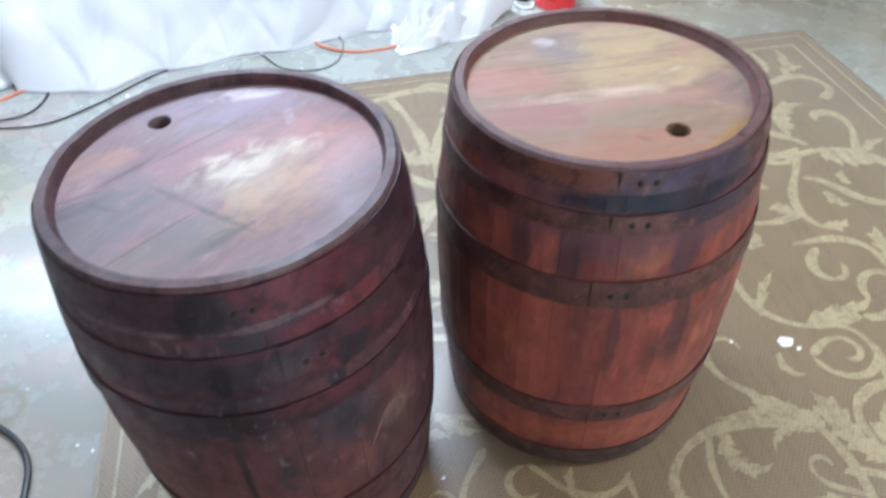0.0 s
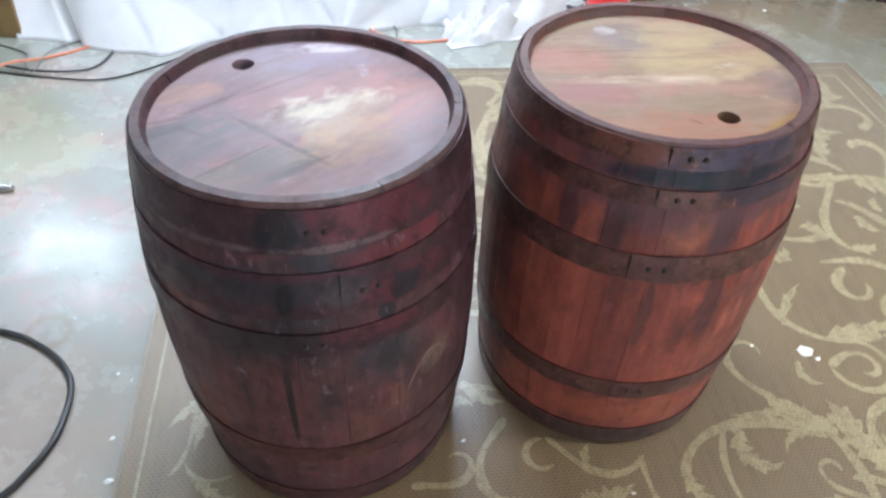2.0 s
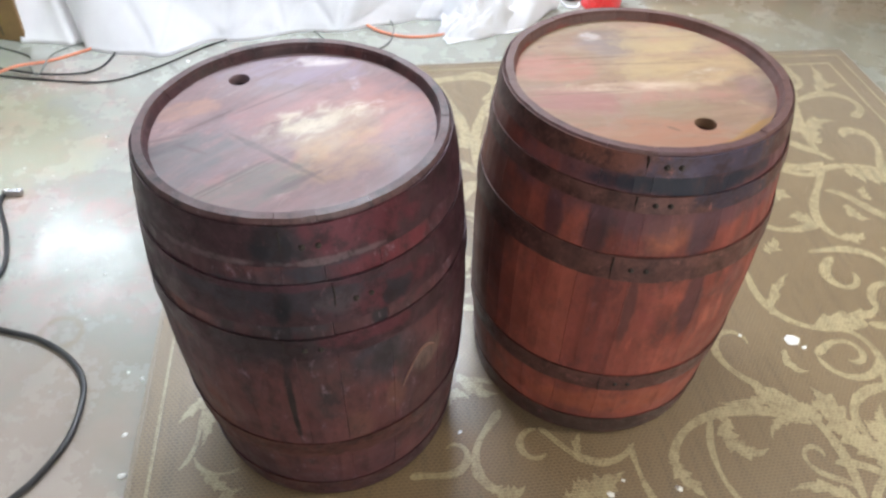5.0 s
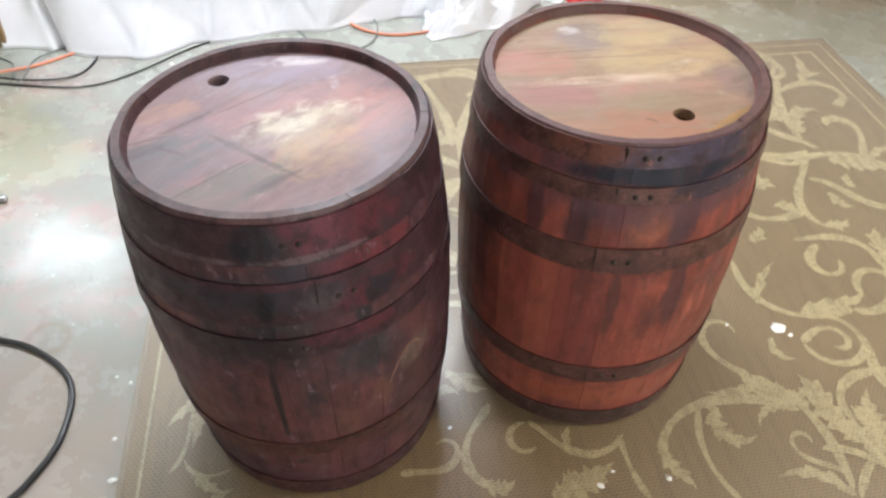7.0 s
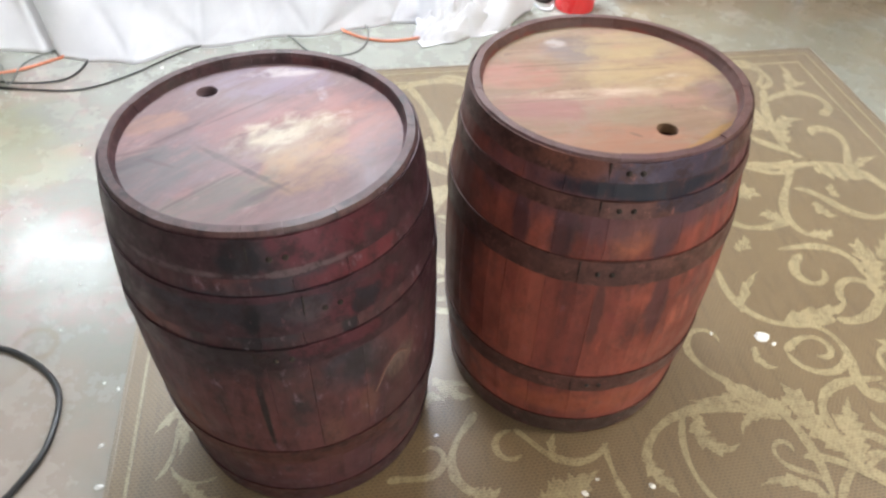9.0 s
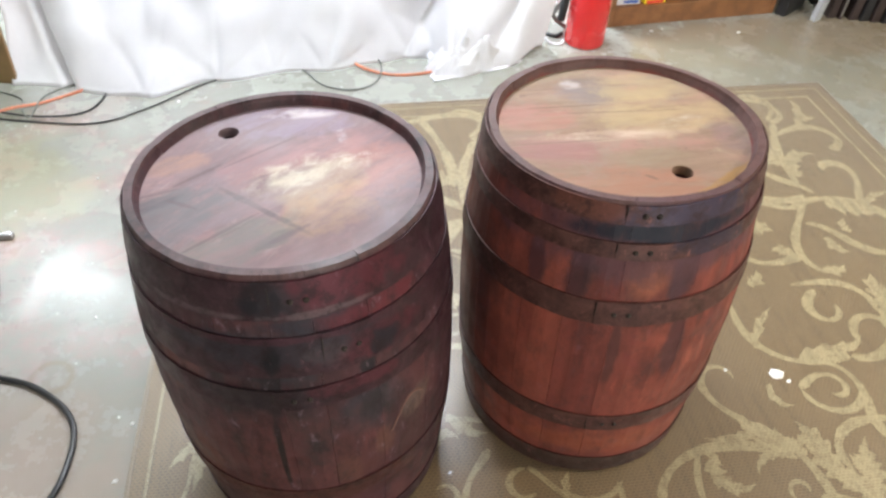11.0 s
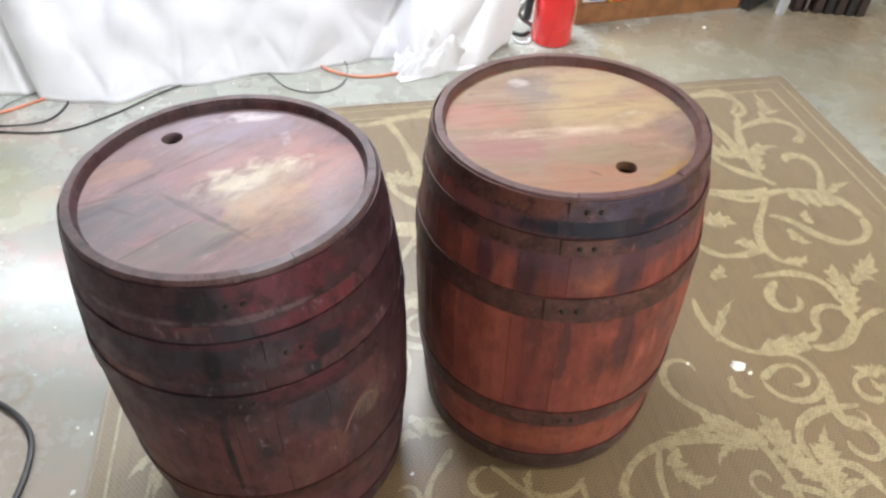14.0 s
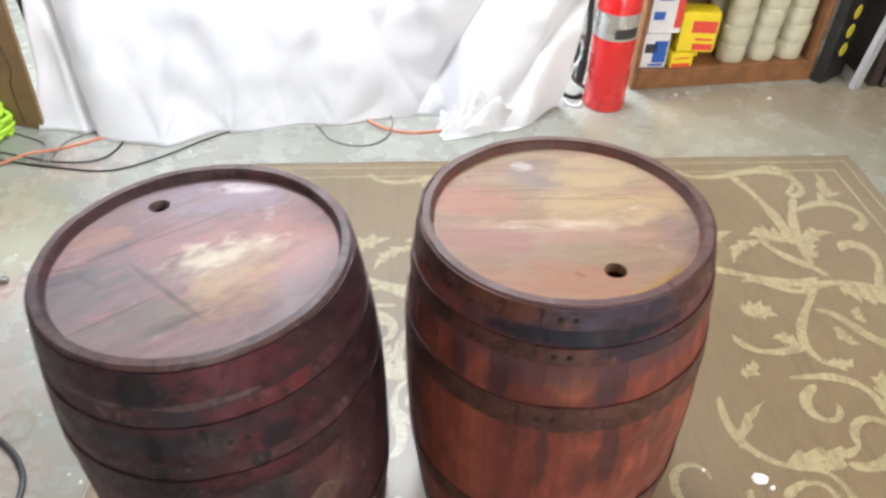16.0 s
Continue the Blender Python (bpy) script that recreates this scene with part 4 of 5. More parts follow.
H_B = head_wood("head_wood_tan", 9, (0.285, 0.184, 0.128), (0.345, 0.248, 0.148), (((0.350, 0.180, 0.148), 7, 0.48, 0.70), ((0.250, 0.205, 0.155), 6, 0.46, 0.66), ((0.33, 0.255, 0.175), 16, 0.54, 0.70), ((0.160, 0.098, 0.080), 30, 0.57, 0.72)), (
    ((-0.06, 0.15, 0.81), (0.08, 0.07, 0.1), (0.180, 0.148, 0.145), 0.75, 10),
    ((0.07, 0.17, 0.81), (0.13, 0.070, 0.1), (0.37, 0.275, 0.150), 0.7, 10),
    ((0.09, 0.05, 0.81), (0.16, 0.08, 0.1), (0.39, 0.285, 0.150), 0.75, 10),
    ((-0.02, -0.03, 0.81), (0.19, 0.022, 0.1), (0.40, 0.29, 0.215), 0.65, 9),
    ((-0.18, 0.03, 0.81), (0.11, 0.07, 0.1), (0.36, 0.155, 0.125), 0.65, 9),
    ((-0.14, -0.09, 0.81), (0.13, 0.06, 0.1), (0.265, 0.120, 0.112), 0.75, -15),
    ((0.03, -0.11, 0.81), (0.12, 0.04, 0.1), (0.25, 0.185, 0.118), 0.6, 5),
    ((0.00, -0.19, 0.81), (0.17, 0.06, 0.1), (0.31, 0.140, 0.088), 0.75, 0),
    ((0.215, -0.03, 0.81), (0.04, 0.08, 0.1), (0.185, 0.118, 0.118), 0.6, 20),
    ((0.165, -0.175, 0.81), (0.15, 0.015, 0.1), (0.33, 0.175, 0.045), 0.8, 43),
), (
    ((0.13, 0.03, 0.81), (0.060, 0.020, 0.1), (0.50, 0.42, 0.32), 0.6, 20),
    ((-0.03, -0.03, 0.81), (0.150, 0.016, 0.1), (0.52, 0.40, 0.30), 0.7, 8),
    ((-0.09, 0.17, 0.81), (0.030, 0.022, 0.1), (0.50, 0.44, 0.42), 0.6, 0),
), (
    ((0.030, -0.170, 0.81), (0.016, 0.0045, 0.1), 0.9, -30),
    ((0.010, 0.062, 0.81), (0.16, 0.0035, 0.1), 0.6, 7),
    ((-0.11, 0.076, 0.81), (0.12, 0.0035, 0.1), 0.7, 9),
    ((-0.12, -0.060, 0.81), (0.14, 0.0030, 0.1), 0.6, 9),
    ((0.225, -0.02, 0.81), (0.035, 0.012, 0.1), 0.5, 40),
    ((0.20, 0.02, 0.81), (0.030, 0.008, 0.1), 0.5, 30),
    ((0.235, -0.07, 0.81), (0.030, 0.008, 0.1), 0.5, 55),
    ((-0.05, 0.19, 0.81), (0.050, 0.020, 0.1), 0.35, 20),
), 1.08)
A_H, B_H = 0.833, 0.8294
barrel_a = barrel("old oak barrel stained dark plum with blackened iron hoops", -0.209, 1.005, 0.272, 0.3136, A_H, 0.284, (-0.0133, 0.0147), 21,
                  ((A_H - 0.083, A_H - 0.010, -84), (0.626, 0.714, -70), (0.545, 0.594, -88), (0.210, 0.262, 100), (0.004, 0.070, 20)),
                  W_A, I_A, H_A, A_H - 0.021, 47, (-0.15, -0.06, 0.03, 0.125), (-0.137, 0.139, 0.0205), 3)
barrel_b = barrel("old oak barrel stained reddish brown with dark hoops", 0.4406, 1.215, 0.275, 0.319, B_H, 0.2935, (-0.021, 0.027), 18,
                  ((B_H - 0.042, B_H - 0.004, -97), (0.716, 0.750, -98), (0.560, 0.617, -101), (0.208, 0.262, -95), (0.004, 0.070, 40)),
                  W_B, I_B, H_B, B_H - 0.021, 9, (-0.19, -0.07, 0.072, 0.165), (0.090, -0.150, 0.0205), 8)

arc = []
for k in range(9):
    t = k / 8
    ang, zc = radians(-50 + 15 * t), 0.385 + 0.075 * math.sin(t * 2.3)
    rr = 0.3136 - (0.3136 - 0.284) * ((zc - A_H / 2) / (A_H / 2)) ** 2 + 0.0006
    arc.append((rr * math.cos(ang), rr * math.sin(ang), zc))
part("gouge", tube(arc, 0.0028, 6), M_SCAR, barrel_a, "pale curved gouge")

# ---- white sheet ----
def sheet_foot(x):
    """Depth of the hem along the sheet: it bellies out and falls back towards its right end."""
    pts = ((-1.80, 2.60), (-1.60, 2.60), (-1.20, 2.53), (-0.98, 2.71), (-0.56, 2.82), (-0.26, 2.93), (-0.06, 2.99), (0.05, 2.86), (0.15, 2.84), (0.32, 2.95), (0.49, 3.17))
    for (a, b), (c, d) in zip(pts, pts[1:]):
        if x <= c:
            u = (x - a) / (c - a)
            u = u * u * (3 - 2 * u)
            return b + (d - b) * u
    return pts[-1][1]


sheet = thing("hanging_sheet", pose(0, 0, 0), "white cotton sheet hung as a backdrop with folds", "sheet")
bm = bmesh.new()
NX, NZ, SHEET_TOP = 220, 150, 2.15


def z_of(h):
    return 1.22 * h


grid = []
for i in range(NX + 1):
    s = i / NX
    col = []
    for j in range(NZ + 1):
        h = j / NZ * SHEET_TOP / 1.22
        x = -1.80 + 2.29 * s
        top_x = -1.86 + 2.50 * s
        up = min(1, h) ** 0.8
        xx = x + (top_x - x) * up
        y_top = 2.86 + 0.30 * s
        y = sheet_foot(x) * (1 - min(1, up * 1.6)) + y_top * min(1, up * 1.6)
        fold = 0.016 * math.sin(9 * s * math.pi + 2.2 * h + 0.7 * math.sin(9 * s)) + 0.012 * math.sin(31 * s + 3 * h)
        fold += 0.05 * noise.noise((xx * 2.2, h * 1.6, 4.0)) + 0.016 * noise.noise((xx * 9, h * 8, 9.0))
        # folds that fan out from the gathered hem
        fan = max(0.0, min(1.0, (s - 0.60) / 0.12))
        fold += fan * 0.030 * (1 - abs(math.sin(7.5 * (xx * 1.1 - 0.62 * z_of(h)) + 1.4))) ** 2 * 1.6
        # puckers that spread from where the hem is caught
        for hub, reach in ((-1.21, 0.24), (-0.95, 0.20), (-0.72, 0.16), (-0.50, 0.22), (-0.12, 0.26), (0.08, 0.34)):
            dist = math.hypot(xx - hub, z_of(h))
            turn = math.atan2(z_of(h), xx - hub)
            fold += 0.016 * math.exp(-(dist / reach) ** 2) * (1 - abs(math.sin(turn * 3.5 + hub * 9))) ** 2 * min(1, dist / 0.05)
        low = math.exp(-((h - 0.05) / 0.05) ** 2)
        fold -= 0.012 * low * abs(noise.noise((xx * 4.5, 0.3 + h * 6, 2.0)))
        crease = math.exp(-((s - 0.055 - 0.055 * (1 - h * 3.4)) / 0.010) ** 2)
        y += 1.35 * fold * (0.35 + 0.65 * min(1, 5 * h)) + 0.05 * crease
        hem = 0.001
        z = hem + (1.22 - hem) * h
        col.append(bm.verts.new((xx, y, z)))
    grid.append(col)
for i in range(NX):
    for j in range(NZ):
        bm.faces.new((grid[i][j], grid[i + 1][j], grid[i + 1][j + 1], grid[i][j + 1]))
finish(bm, True)
ob = part("cloth", bm, M_CLOTH, sheet)
so = ob.modifiers.new("thickness", "SOLIDIFY")
so.thickness = 0.002
# bunched hem lying on the floor: a crumpled sheet of folds
bm = bmesh.new()
NB = 70
rows = []
for i in range(NB + 1):
    u = i / NB * 2 - 1
    line = []
    for j in range(NB + 1):
        v = j / NB * 2 - 1
        rim = max(0.0, 1 - (u * u + v * v) ** 1.2) if u * u + v * v < 1 else 0.0
        wr = abs(noise.noise((u * 2.4, v * 2.4, 3.1))) * 0.7 + abs(noise.noise((u * 5.5 + 2, v * 5.5, 1.3))) * 0.4
        ragged = 1 + 0.22 * noise.noise((u * 2.6, v * 2.6, 8.0))
        line.append(bm.verts.new((0.165 + 0.205 * u * ragged, 2.985 + 0.125 * v * ragged + 0.10 * u, 0.004 + rim * (0.10 + 0.17 * wr) + 0.05 * max(0, v))))
    rows.append(line)
for i in range(NB):
    for j in range(NB):
        bm.faces.new((rows[i][j], rows[i + 1][j], rows[i + 1][j + 1], rows[i][j + 1]))
ob = part("bunched_hem", finish(bm, True), M_CLOTH, sheet)
so = ob.modifiers.new("thickness", "SOLIDIFY")
so.thickness = 0.002
# the rail that carries the sheet, with its stands
rail = thing("backdrop_stand", pose(0, 0, 0), "black backdrop stand behind the sheet", "stand")
part("rail", tube([(-1.90, 2.87, 2.165), (-0.7, 3.0, 2.165), (0.70, 3.17, 2.165)], 0.014), M_BLACKPAINT, rail)
for x, y in ((-1.88, 2.885), (0.69, 3.19)):
    part("post", lathe(((0, 0), (0.014, 0), (0.014, 2.16), (0, 2.16)), 14), M_BLACKPAINT, rail).location = (x, y + 0.09 if x > 0 else y, 0)

# ---- board beside the sheet ----
board = thing("hardboard_panel", pose(-1.815, 2.615, 0, 0, 4.5, 2), "brown hardboard panel with a crack leaning upright", "board")
part("panel", box(-0.95, 0.03, 0.0, 0.018, 0.0, 0.92, 0.003), M_BROWN, board)
part("crack", tube([(-0.055, -0.001, 0.62), (-0.05, -0.001, 0.40), (-0.035, -0.001, 0.28), (-0.06, -0.001, 0.20), (-0.055, -0.001, 0.02)], 0.0022, 5), M_BLACKPAINT, board, "dark crack line")

# ---- fire extinguisher ----
ext = thing("fire_extinguisher", pose(0.703, 3.232, 0, 0, 0, 0), "red fire extinguisher with a silver label and black hose", "extinguisher")
R = 0.096
part("cylinder", lathe(((0, 0.0), (R - 0.014, 0.0), (R - 0.004, 0.004), (R, 0.016), (R, 0.52), (R - 0.008, 0.555), (R - 0.035, 0.59), (0.03, 0.605), (0, 0.605)), 56), M_REDPAINT, ext)
label_band = part("label_band", lathe(((R + 0.0008, 0.352), (R + 0.0012, 0.352), (R + 0.0012, 0.468), (R + 0.0008, 0.468)), 56), M_FOIL, ext, "silver label band")
part("print_block", lathe(((R + 0.0014, 0.362), (R + 0.0018, 0.362), (R + 0.0018, 0.408), (R + 0.0014, 0.408)), 20, -96, -28), M_DARKINK, label_band)
part("neck", lathe(((0.0, 0.604), (0.024, 0.604), (0.024, 0.64), (0.032, 0.645), (0.032, 0.668), (0, 0.668)), 24), M_STEEL, ext)
part("lever", box(-0.13, 0.02, -0.014, 0.014, 0.668, 0.684, 0.004), M_BLACKPAINT, ext)
part("carry_handle", box(-0.13, 0.02, -0.014, 0.014, 0.704, 0.718, 0.004), M_BLACKPAINT, ext)
part("hose", tube([(-0.03, 0, 0.65), (-0.10, -0.01, 0.63), (-0.125, -0.02, 0.52), (-0.118, -0.03, 0.36), (-0.122, -0.03, 0.22)], 0.013, 10), M_BLACK, ext)
part("nozzle", tube([(-0.122, -0.03, 0.23), (-0.126, -0.03, 0.17), (-0.132, -0.03, 0.12)], 0.019, 12), M_BLACK, ext)

# ---- cords beside the extinguisher ----
def cord(name, pts, r, mat, label, plug=None):
    ob = thing(name, pose(0, 0, 0), label, "cable")
    part("sheath", tube(pts, r), mat, ob)
    if plug:
        x, y, z, turn, pm = plug
        p = part("plug", box(-0.03, 0.03, -0.011, 0.011, -0.009, 0.011, 0.005), pm, ob, "moulded plug")
        p.matrix_local = pose(x, y, z, 0, 0, turn)
    return ob


cord("hanging_cable", [(0.60, 3.42, 0.75), (0.575, 3.40, 0.52), (0.545, 3.36, 0.33), (0.56, 3.34, 0.2), (0.52, 3.33, 0.10), (0.50, 3.30, 0.02), (0.56, 3.26, 0.008), (0.60, 3.29, 0.008)], 0.009, M_BLACK, "black cord hanging behind the white sheet")
cord("white_cable", [(0.585, 3.38, 0.62), (0.535, 3.35, 0.42), (0.51, 3.33, 0.24), (0.55, 3.31, 0.15), (0.585, 3.31, 0.22), (0.545, 3.30, 0.28), (0.505, 3.26, 0.16), (0.50, 3.22, 0.05), (0.53, 3.19, 0.008), (0.585, 3.18, 0.008), (0.60, 3.22, 0.008)], 0.006, M_WHITECARD, "white cord looped on the floor by the sheet")
cord("bundled_cable", [(0.60, 3.36, 0.55), (0.56, 3.33, 0.38), (0.53, 3.31, 0.26), (0.57, 3.30, 0.30), (0.60, 3.33, 0.18), (0.55, 3.32, 0.09), (0.62, 3.36, 0.01)], 0.010, M_GREY, "grey cord bundled beside the extinguisher")

# ---- wooden shelf with cartons and jars ----
SHELF = pose(0.868, 3.40, 0, 0, 0, 15.5)
shelf = thing("wooden_shelf", SHELF, "varnished pine shelf unit standing on the floor", "shelf")
part("kick_board", box(0.0, 0.89, 0.0, 0.022, 0.0, 0.100, 0.003), M_PINE, shelf)
part("bottom_shelf", box(0.0, 0.89, 0.0225, 0.34, 0.080, 0.100, 0.002), M_PINE, shelf)
part("side_panel", box(0.8905, 0.918, 0.0, 0.36, 0.0, 1.3, 0.003), M_PINE, shelf)
part("side_panel", box(-0.026, -0.0005, 0.0, 0.36, 0.0, 1.3, 0.003), M_PINE, shelf)
part("back_panel", box(0.0, 0.89, 0.342, 0.352, 0.0, 1.3), M_BROWN, shelf)
part("upper_shelf", box(0.0, 0.89, 0.004, 0.34, 0.62, 0.64, 0.002), M_PINE, shelf)


def carton(name, m, w, d, h, mat, bands, label):
    """A printed carton; bands are (x0, x1, z0, z1, material) of the front face, in parts of its size."""
    ob = thing(name, m, label, "box", "cartons on the shelf")
    part("carton_body", box(0, w, 0, d, 0, h, 0.003), mat, ob)
    part("flap", box(0.003, w - 0.003, 0.003, d * 0.5, h + 0.0004, h + 0.0018), mat, ob)
    for x0, x1, z0, z1, bm_mat in bands:
        part("print", box(x0 * w, x1 * w, -0.0012, -0.0003, z0 * h, z1 * h), bm_mat, ob)
    return ob


def on_shelf(x, y, z=0.1002, turn=0, tilt=0):
    return SHELF @ pose(x, y, z, 0, tilt, turn)


carton("carton", on_shelf(0.012, 0.03, turn=-3), 0.125, 0.10, 0.17, M_WHITECARD, ((0.42, 0.95, 0.15, 0.8, M_BLUEINK), (0.08, 0.55, 0.45, 0.72, M_DARKINK), (0.3, 0.9, 0.05, 0.12, M_BLUEINK)), "blue and white printed carton on the pine shelf")
carton("carton", on_shelf(0.018, 0.035, 0.2740, turn=-5), 0.155, 0.11, 0.26, M_WHITECARD, ((0.1, 0.45, 0.25, 0.4, M_BLUEINK), (0.78, 1.0, 0.1, 0.9, M_REDINK), (0.2, 0.6, 0.6, 0.66, M_BLUEINK)), "white carton with red and blue print")
carton("carton", on_shelf(0.158, 0.012, turn=2), 0.115, 0.09, 0.072, M_YELLOW, ((0.08, 0.9, 0.04, 0.28, M_REDINK), (0.15, 0.8, 0.6, 0.68, M_REDINK)), "small yellow carton with a red printed stripe")
carton("carton", on_shelf(0.180, 0.03, 0.1790, turn=-12), 0.175, 0.12, 0.19, M_YELLOW, ((0.3, 0.95, 0.50, 0.80, M_REDINK), (0.4, 0.95, 0.05, 0.22, M_REDINK), (0.45, 0.9, 0.3, 0.36, M_REDINK)), "large yellow carton with red print")
carton("carton", on_shelf(0.150, 0.12, turn=0), 0.20, 0.14, 0.0765, M_YELLOW, ((0.1, 0.9, 0.3, 0.5, M_REDINK),), "yellow carton beneath a larger one")


def jar(x, y, z, r, h):
    ob = thing("plastic_tub", on_shelf(x, y, z), "milky plastic tub with a lid in a stack on the shelf", "tub", "tubs on the shelf")
    part("tub_body", lathe(((0, 0), (r * 0.93, 0), (r * 0.965, 0.004), (r * 0.98, h * 0.5), (r * 0.988, h * 0.84), (r * 0.9, h * 0.86), (0, h * 0.86)), 32), M_JAR, ob)
    part("lid", lathe(((0, h * 0.8605), (r * 0.99, h * 0.8605), (r, h * 0.88), (r, h * 0.95), (r * 0.985, h * 0.985), (r * 0.9, h * 0.995), (0, h * 0.995)), 32), M_JAR, ob)


for k, x in enumerate((0.507, 0.659, 0.811)):
    for j in range(5):
        jar(x + 0.0016 * ((j * 7 + k * 3) % 5 - 2), 0.094 + 0.003 * ((j + k) % 3), 0.1002 + j * 0.0872, 0.0725, 0.087)
    for j in range(3):
        jar(x - 0.01, 0.255, 0.1002 + j * 0.0872, 0.0725, 0.087)

# ---- dark things by the shelf ----
case = thing("black_case", pose(1.80, 3.60, 0, 0, 0, 44), "black panel case printed with yellow discs", "case")
part("shell", box(0.0, 0.20, 0.0, 0.055, 0.0, 0.85, 0.006), M_BLACKPAINT, case)
for k in range(7):
    d = lathe(((0, -0.0035), (0.034, -0.0035), (0.036, -0.0006), (0, -0.0006)), 24)
    bmesh.ops.rotate(d, verts=d.verts, cent=(0, 0, 0), matrix=Matrix.Rotation(radians(-90), 3, "X"))
    for v in d.verts:
        v.co = Vector((0.10 + v.co.x * 0.85, -abs(v.co.y) - 0.0004, 0.16 + k * 0.095 + v.co.z))
    part("disc", finish(d), M_GOLDINK, case, "yellow printed disc")
bar = thing("aluminium_bar", pose(1.945, 3.56, 0, 3, 4, 35), "pale aluminium bar standing upright by the case", "bar")
part("web", box(0, 0.05, 0.0, 0.004, 0, 1.3, 0.001), M_ALU, bar)
part("flange", box(0.0, 0.004, 0.0045, 0.03, 0, 1.3, 0.001), M_ALU, bar)
for k, (mat, high) in enumerate(((M_DARKWOOD, 0.90), (M_GREYEDGE, 0.82), (M_DARKWOOD, 0.88), (M_BLACKPAINT, 0.80), (M_DARKWOOD, 0.86), (M_BLACKPAINT, 0.84), (M_DARKWOOD, 0.9))):
    slab = thing("dark_board", pose(2.035 + 0.054 * k, 3.615 - 0.008 * k, 0, 0, -1.0 + 0.5 * (k % 3), 7), "dark board standing on edge in a row of boards", "board", "boards standing on edge")
    part("panel", box(0, 0.046 if mat != M_GREYEDGE else 0.02, 0, 0.34, 0, high, 0.003), M_DARKWOOD if mat == M_GREYEDGE else mat, slab)
    part("edge_strip", box(0.004, 0.016 if mat == M_GREYEDGE else 0.042, -0.0035, -0.0004, 0.02, high - 0.01, 0.001), mat, slab)

# ---- cords on the floor ----
Z = 0.0062
cord("black_cable", [(-2.3, 2.40, Z), (-1.83, 2.35, Z), (-1.54, 2.33, Z), (-1.33, 2.345, Z), (-1.17, 2.47, Z), (-0.98, 2.69, Z), (-0.72, 2.84, Z), (-0.5, 2.95, Z)], 0.0036, M_BLACK, "black cable lying along the concrete floor")
cord("looped_cable", [(-2.25, 2.46, Z), (-1.81, 2.385, 0.016), (-1.57, 2.355, 0.016), (-1.41, 2.42, Z), (-1.385, 2.58, Z), (-1.45, 2.75, Z)], 0.0044, M_BLACK, "black cable curving out from under the sheet")
cord("extension_cable", [(-2.2, 2.0, Z), (-1.95, 2.2, Z), (-1.81, 2.305, 0.010), (-1.71, 2.386, 0.024), (-1.61, 2.47, 0.008), (-1.47, 2.60, Z), (-1.3, 2.78, Z)], 0.006, M_ORANGE, "orange extension cord running under the sheet")
cord("orange_cable", [(-0.48, 3.02, Z), (-0.34, 2.865, 0.012), (-0.21, 2.822, Z), (-0.08, 2.84, Z), (0.06, 2.915, Z), (0.14, 3.05, Z)], 0.006, M_ORANGE, "orange cord looping out from under the sheet")
cord("grey_cable", [(-0.72, 2.93, Z), (-0.58, 2.807, Z), (-0.49, 2.706, Z), (-0.36, 2.679, Z), (-0.27, 2.742, Z), (-0.25, 2.862, 0.02), (-0.30, 3.0, Z)], 0.0034, M_GREY, "thin grey cable in a loop before the sheet")
cord("thin_cable", [(-1.9, 2.56, Z), (-1.72, 2.50, Z), (-1.66, 2.40, 0.014), (-1.60, 2.345, 0.02), (-1.62, 2.52, 0.01), (-1.5, 2.66, Z)], 0.0034, M_GREY, "thin grey cable among other cords")
cord("black_power_cable", [(-1.75, 1.22, 0.0072), (-1.4, 1.16, 0.0072), (-1.11, 1.116, 0.0072), (-1.01, 1.092, 0.0072), (-0.91, 1.035, 0.0072), (-0.848, 0.958, 0.0072), (-0.826, 0.83, 0.0072), (-0.85, 0.73, 0.0072), (-0.89, 0.66, 0.0072), (-1.05, 0.45, 0.0072), (-1.3, 0.2, 0.0072)], 0.008, M_BLACK, "thick black power cable on the concrete floor")
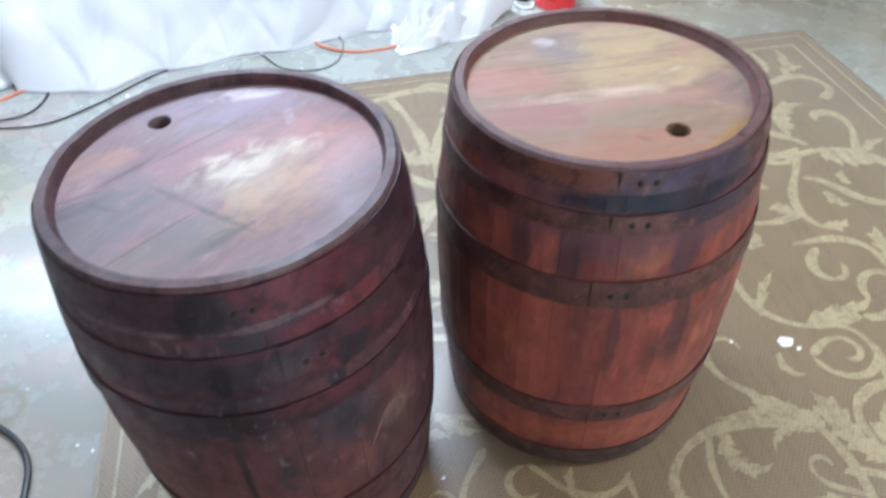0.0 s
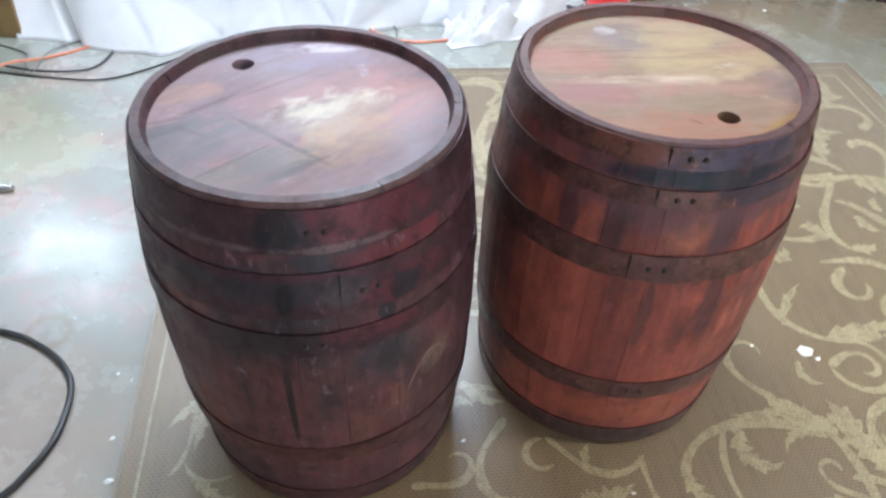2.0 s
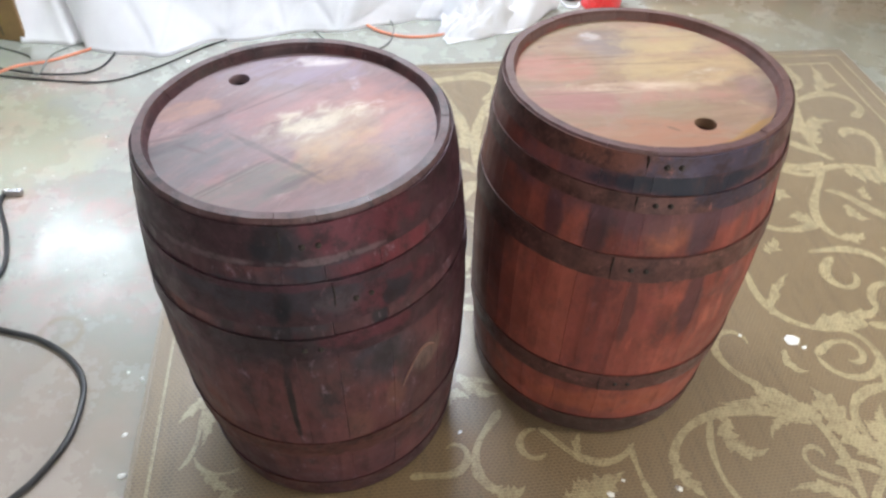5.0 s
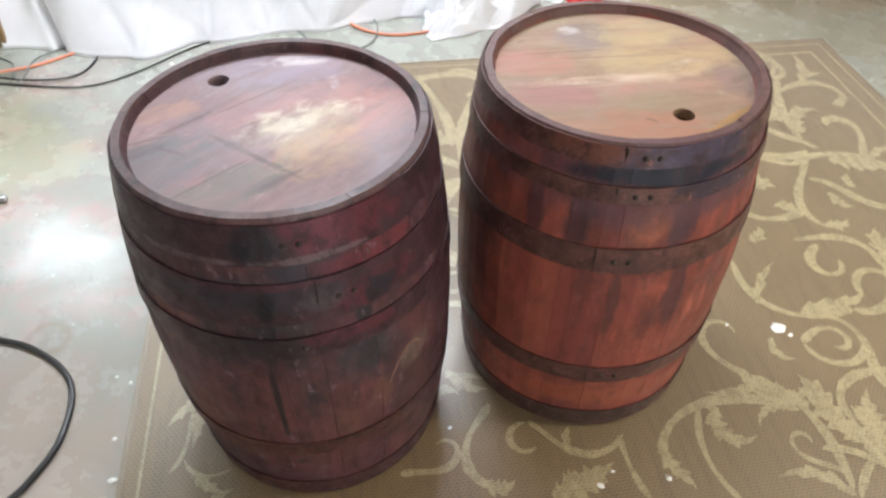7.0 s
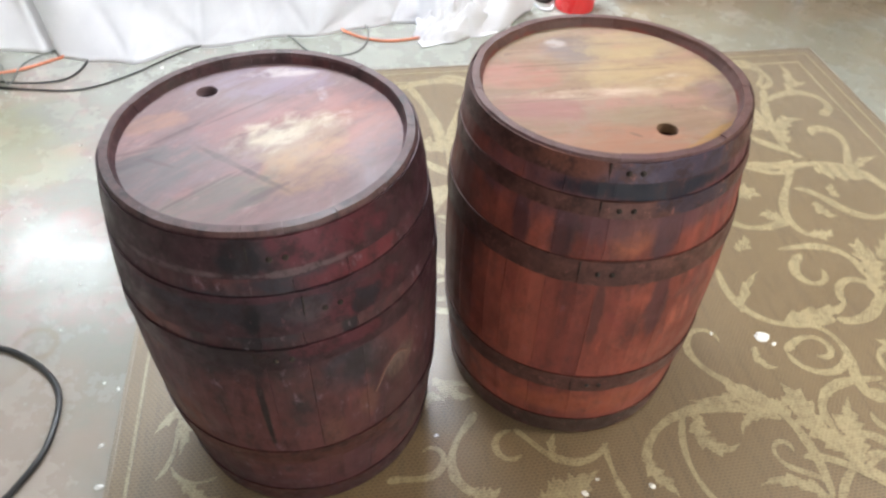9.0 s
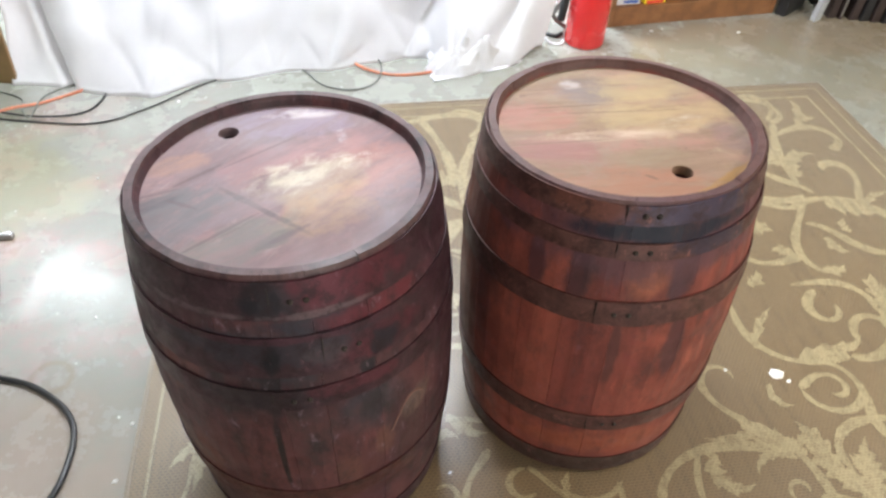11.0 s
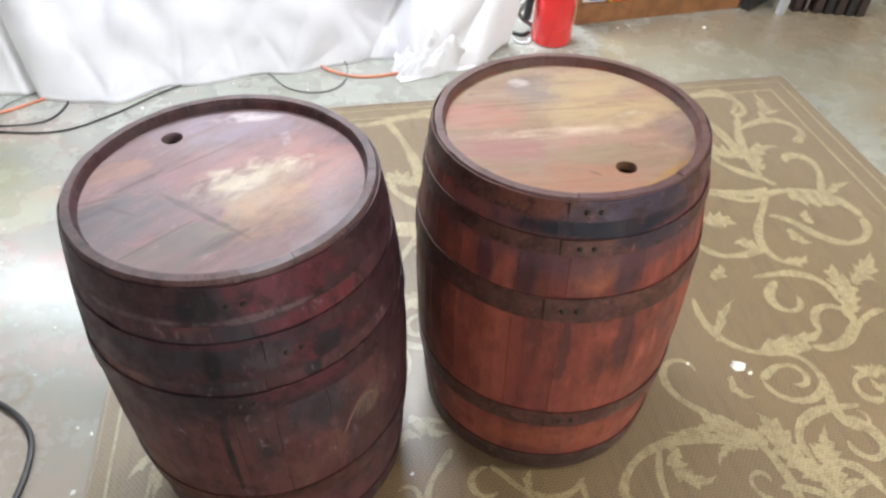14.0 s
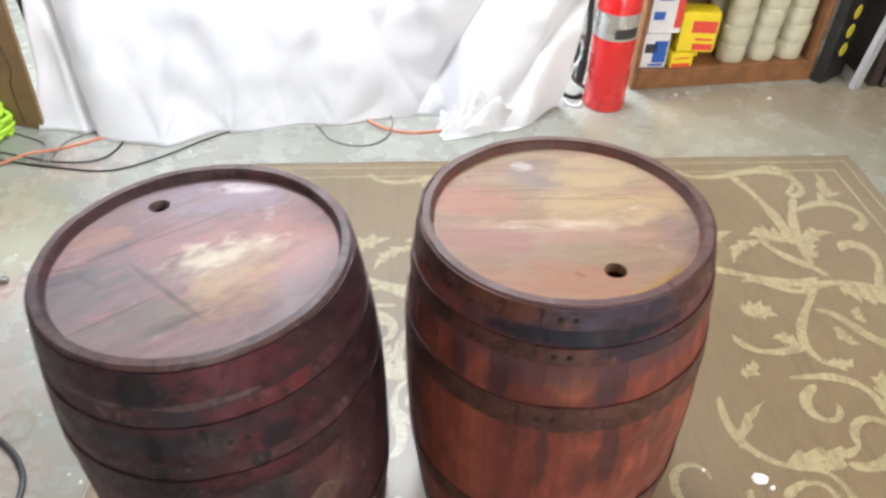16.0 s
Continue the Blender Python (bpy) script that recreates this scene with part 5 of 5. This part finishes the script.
cord("plug_cable", [(-1.40, 1.66, 0.010), (-1.385, 1.60, 0.009), (-1.30, 1.47, 0.0072), (-1.245, 1.33, 0.0072), (-1.27, 1.20, 0.0245), (-1.4, 1.0, 0.0072), (-1.6, 0.8, 0.0072)], 0.007, M_BLACK, "dark cable ending in a steel plug", plug=(-1.375, 1.668, 0.0095, 8, M_STEEL))

# neon green coil
coil = thing("green_hose_coil", pose(-1.985, 2.52, 0), "neon green hose wound in a loose coil", "hose")
rc = random.Random(4)
pts = []
for k in range(66):
    a = k * 0.62
    rr = 0.085 + 0.035 * rc.random()
    pts.append((rr * math.cos(a), rr * math.sin(a) * 0.9, 0.012 + 0.10 * (k / 66) + 0.02 * rc.random()))
part("hose", tube(pts, 0.010), M_GREEN, coil)
part("loose_end", tube([(0.08, -0.05, 0.10), (0.11, -0.09, 0.06), (0.10, -0.14, 0.012), (0.13, -0.19, 0.011)], 0.010), M_GREEN, coil)

# ---- flakes of plaster on the rug and floor ----
rf = random.Random(11)
for x, y, size, rug_on in ((1.028, 1.249, 0.022, 1), (1.057, 1.228, 0.008, 1), (0.632, 0.788, 0.009, 1), (0.468, 0.763, 0.009, 1), (0.502, 0.80, 0.005, 1), (0.113, 0.90, 0.005, 1), (0.887, 1.257, 0.006, 1),
                           (-0.668, 0.735, 0.010, 0), (-0.70, 0.84, 0.007, 0), (-0.715, 1.0, 0.006, 0), (1.507, 3.40, 0.012, 0), (1.06, 3.37, 0.010, 0), (1.12, 3.40, 0.008, 0), (-1.07, 2.53, 0.010, 0), (-1.2, 2.0, 0.006, 0), (-0.95, 1.35, 0.005, 0)):
    bm = bmesh.new()
    bmesh.ops.create_icosphere(bm, subdivisions=2, radius=1)
    for v in bm.verts:
        d = 1 + 0.5 * noise.noise(v.co * 1.7 + Vector((x * 9, y * 9, 0)))
        v.co = Vector((v.co.x * d * size, v.co.y * d * size * 0.72, max(-0.3, v.co.z * d) * size * 0.5))
    ob = tagged(part("plaster_flake", finish(bm), M_FLAKE), "small white plaster flake " + ("on the rug" if rug_on else "on the concrete"), "flake", "scattered plaster flakes")
    ob.matrix_world = pose(x, y, (RUG_TOP if rug_on else 0) + size * 0.14, 0, 0, rf.uniform(0, 360))
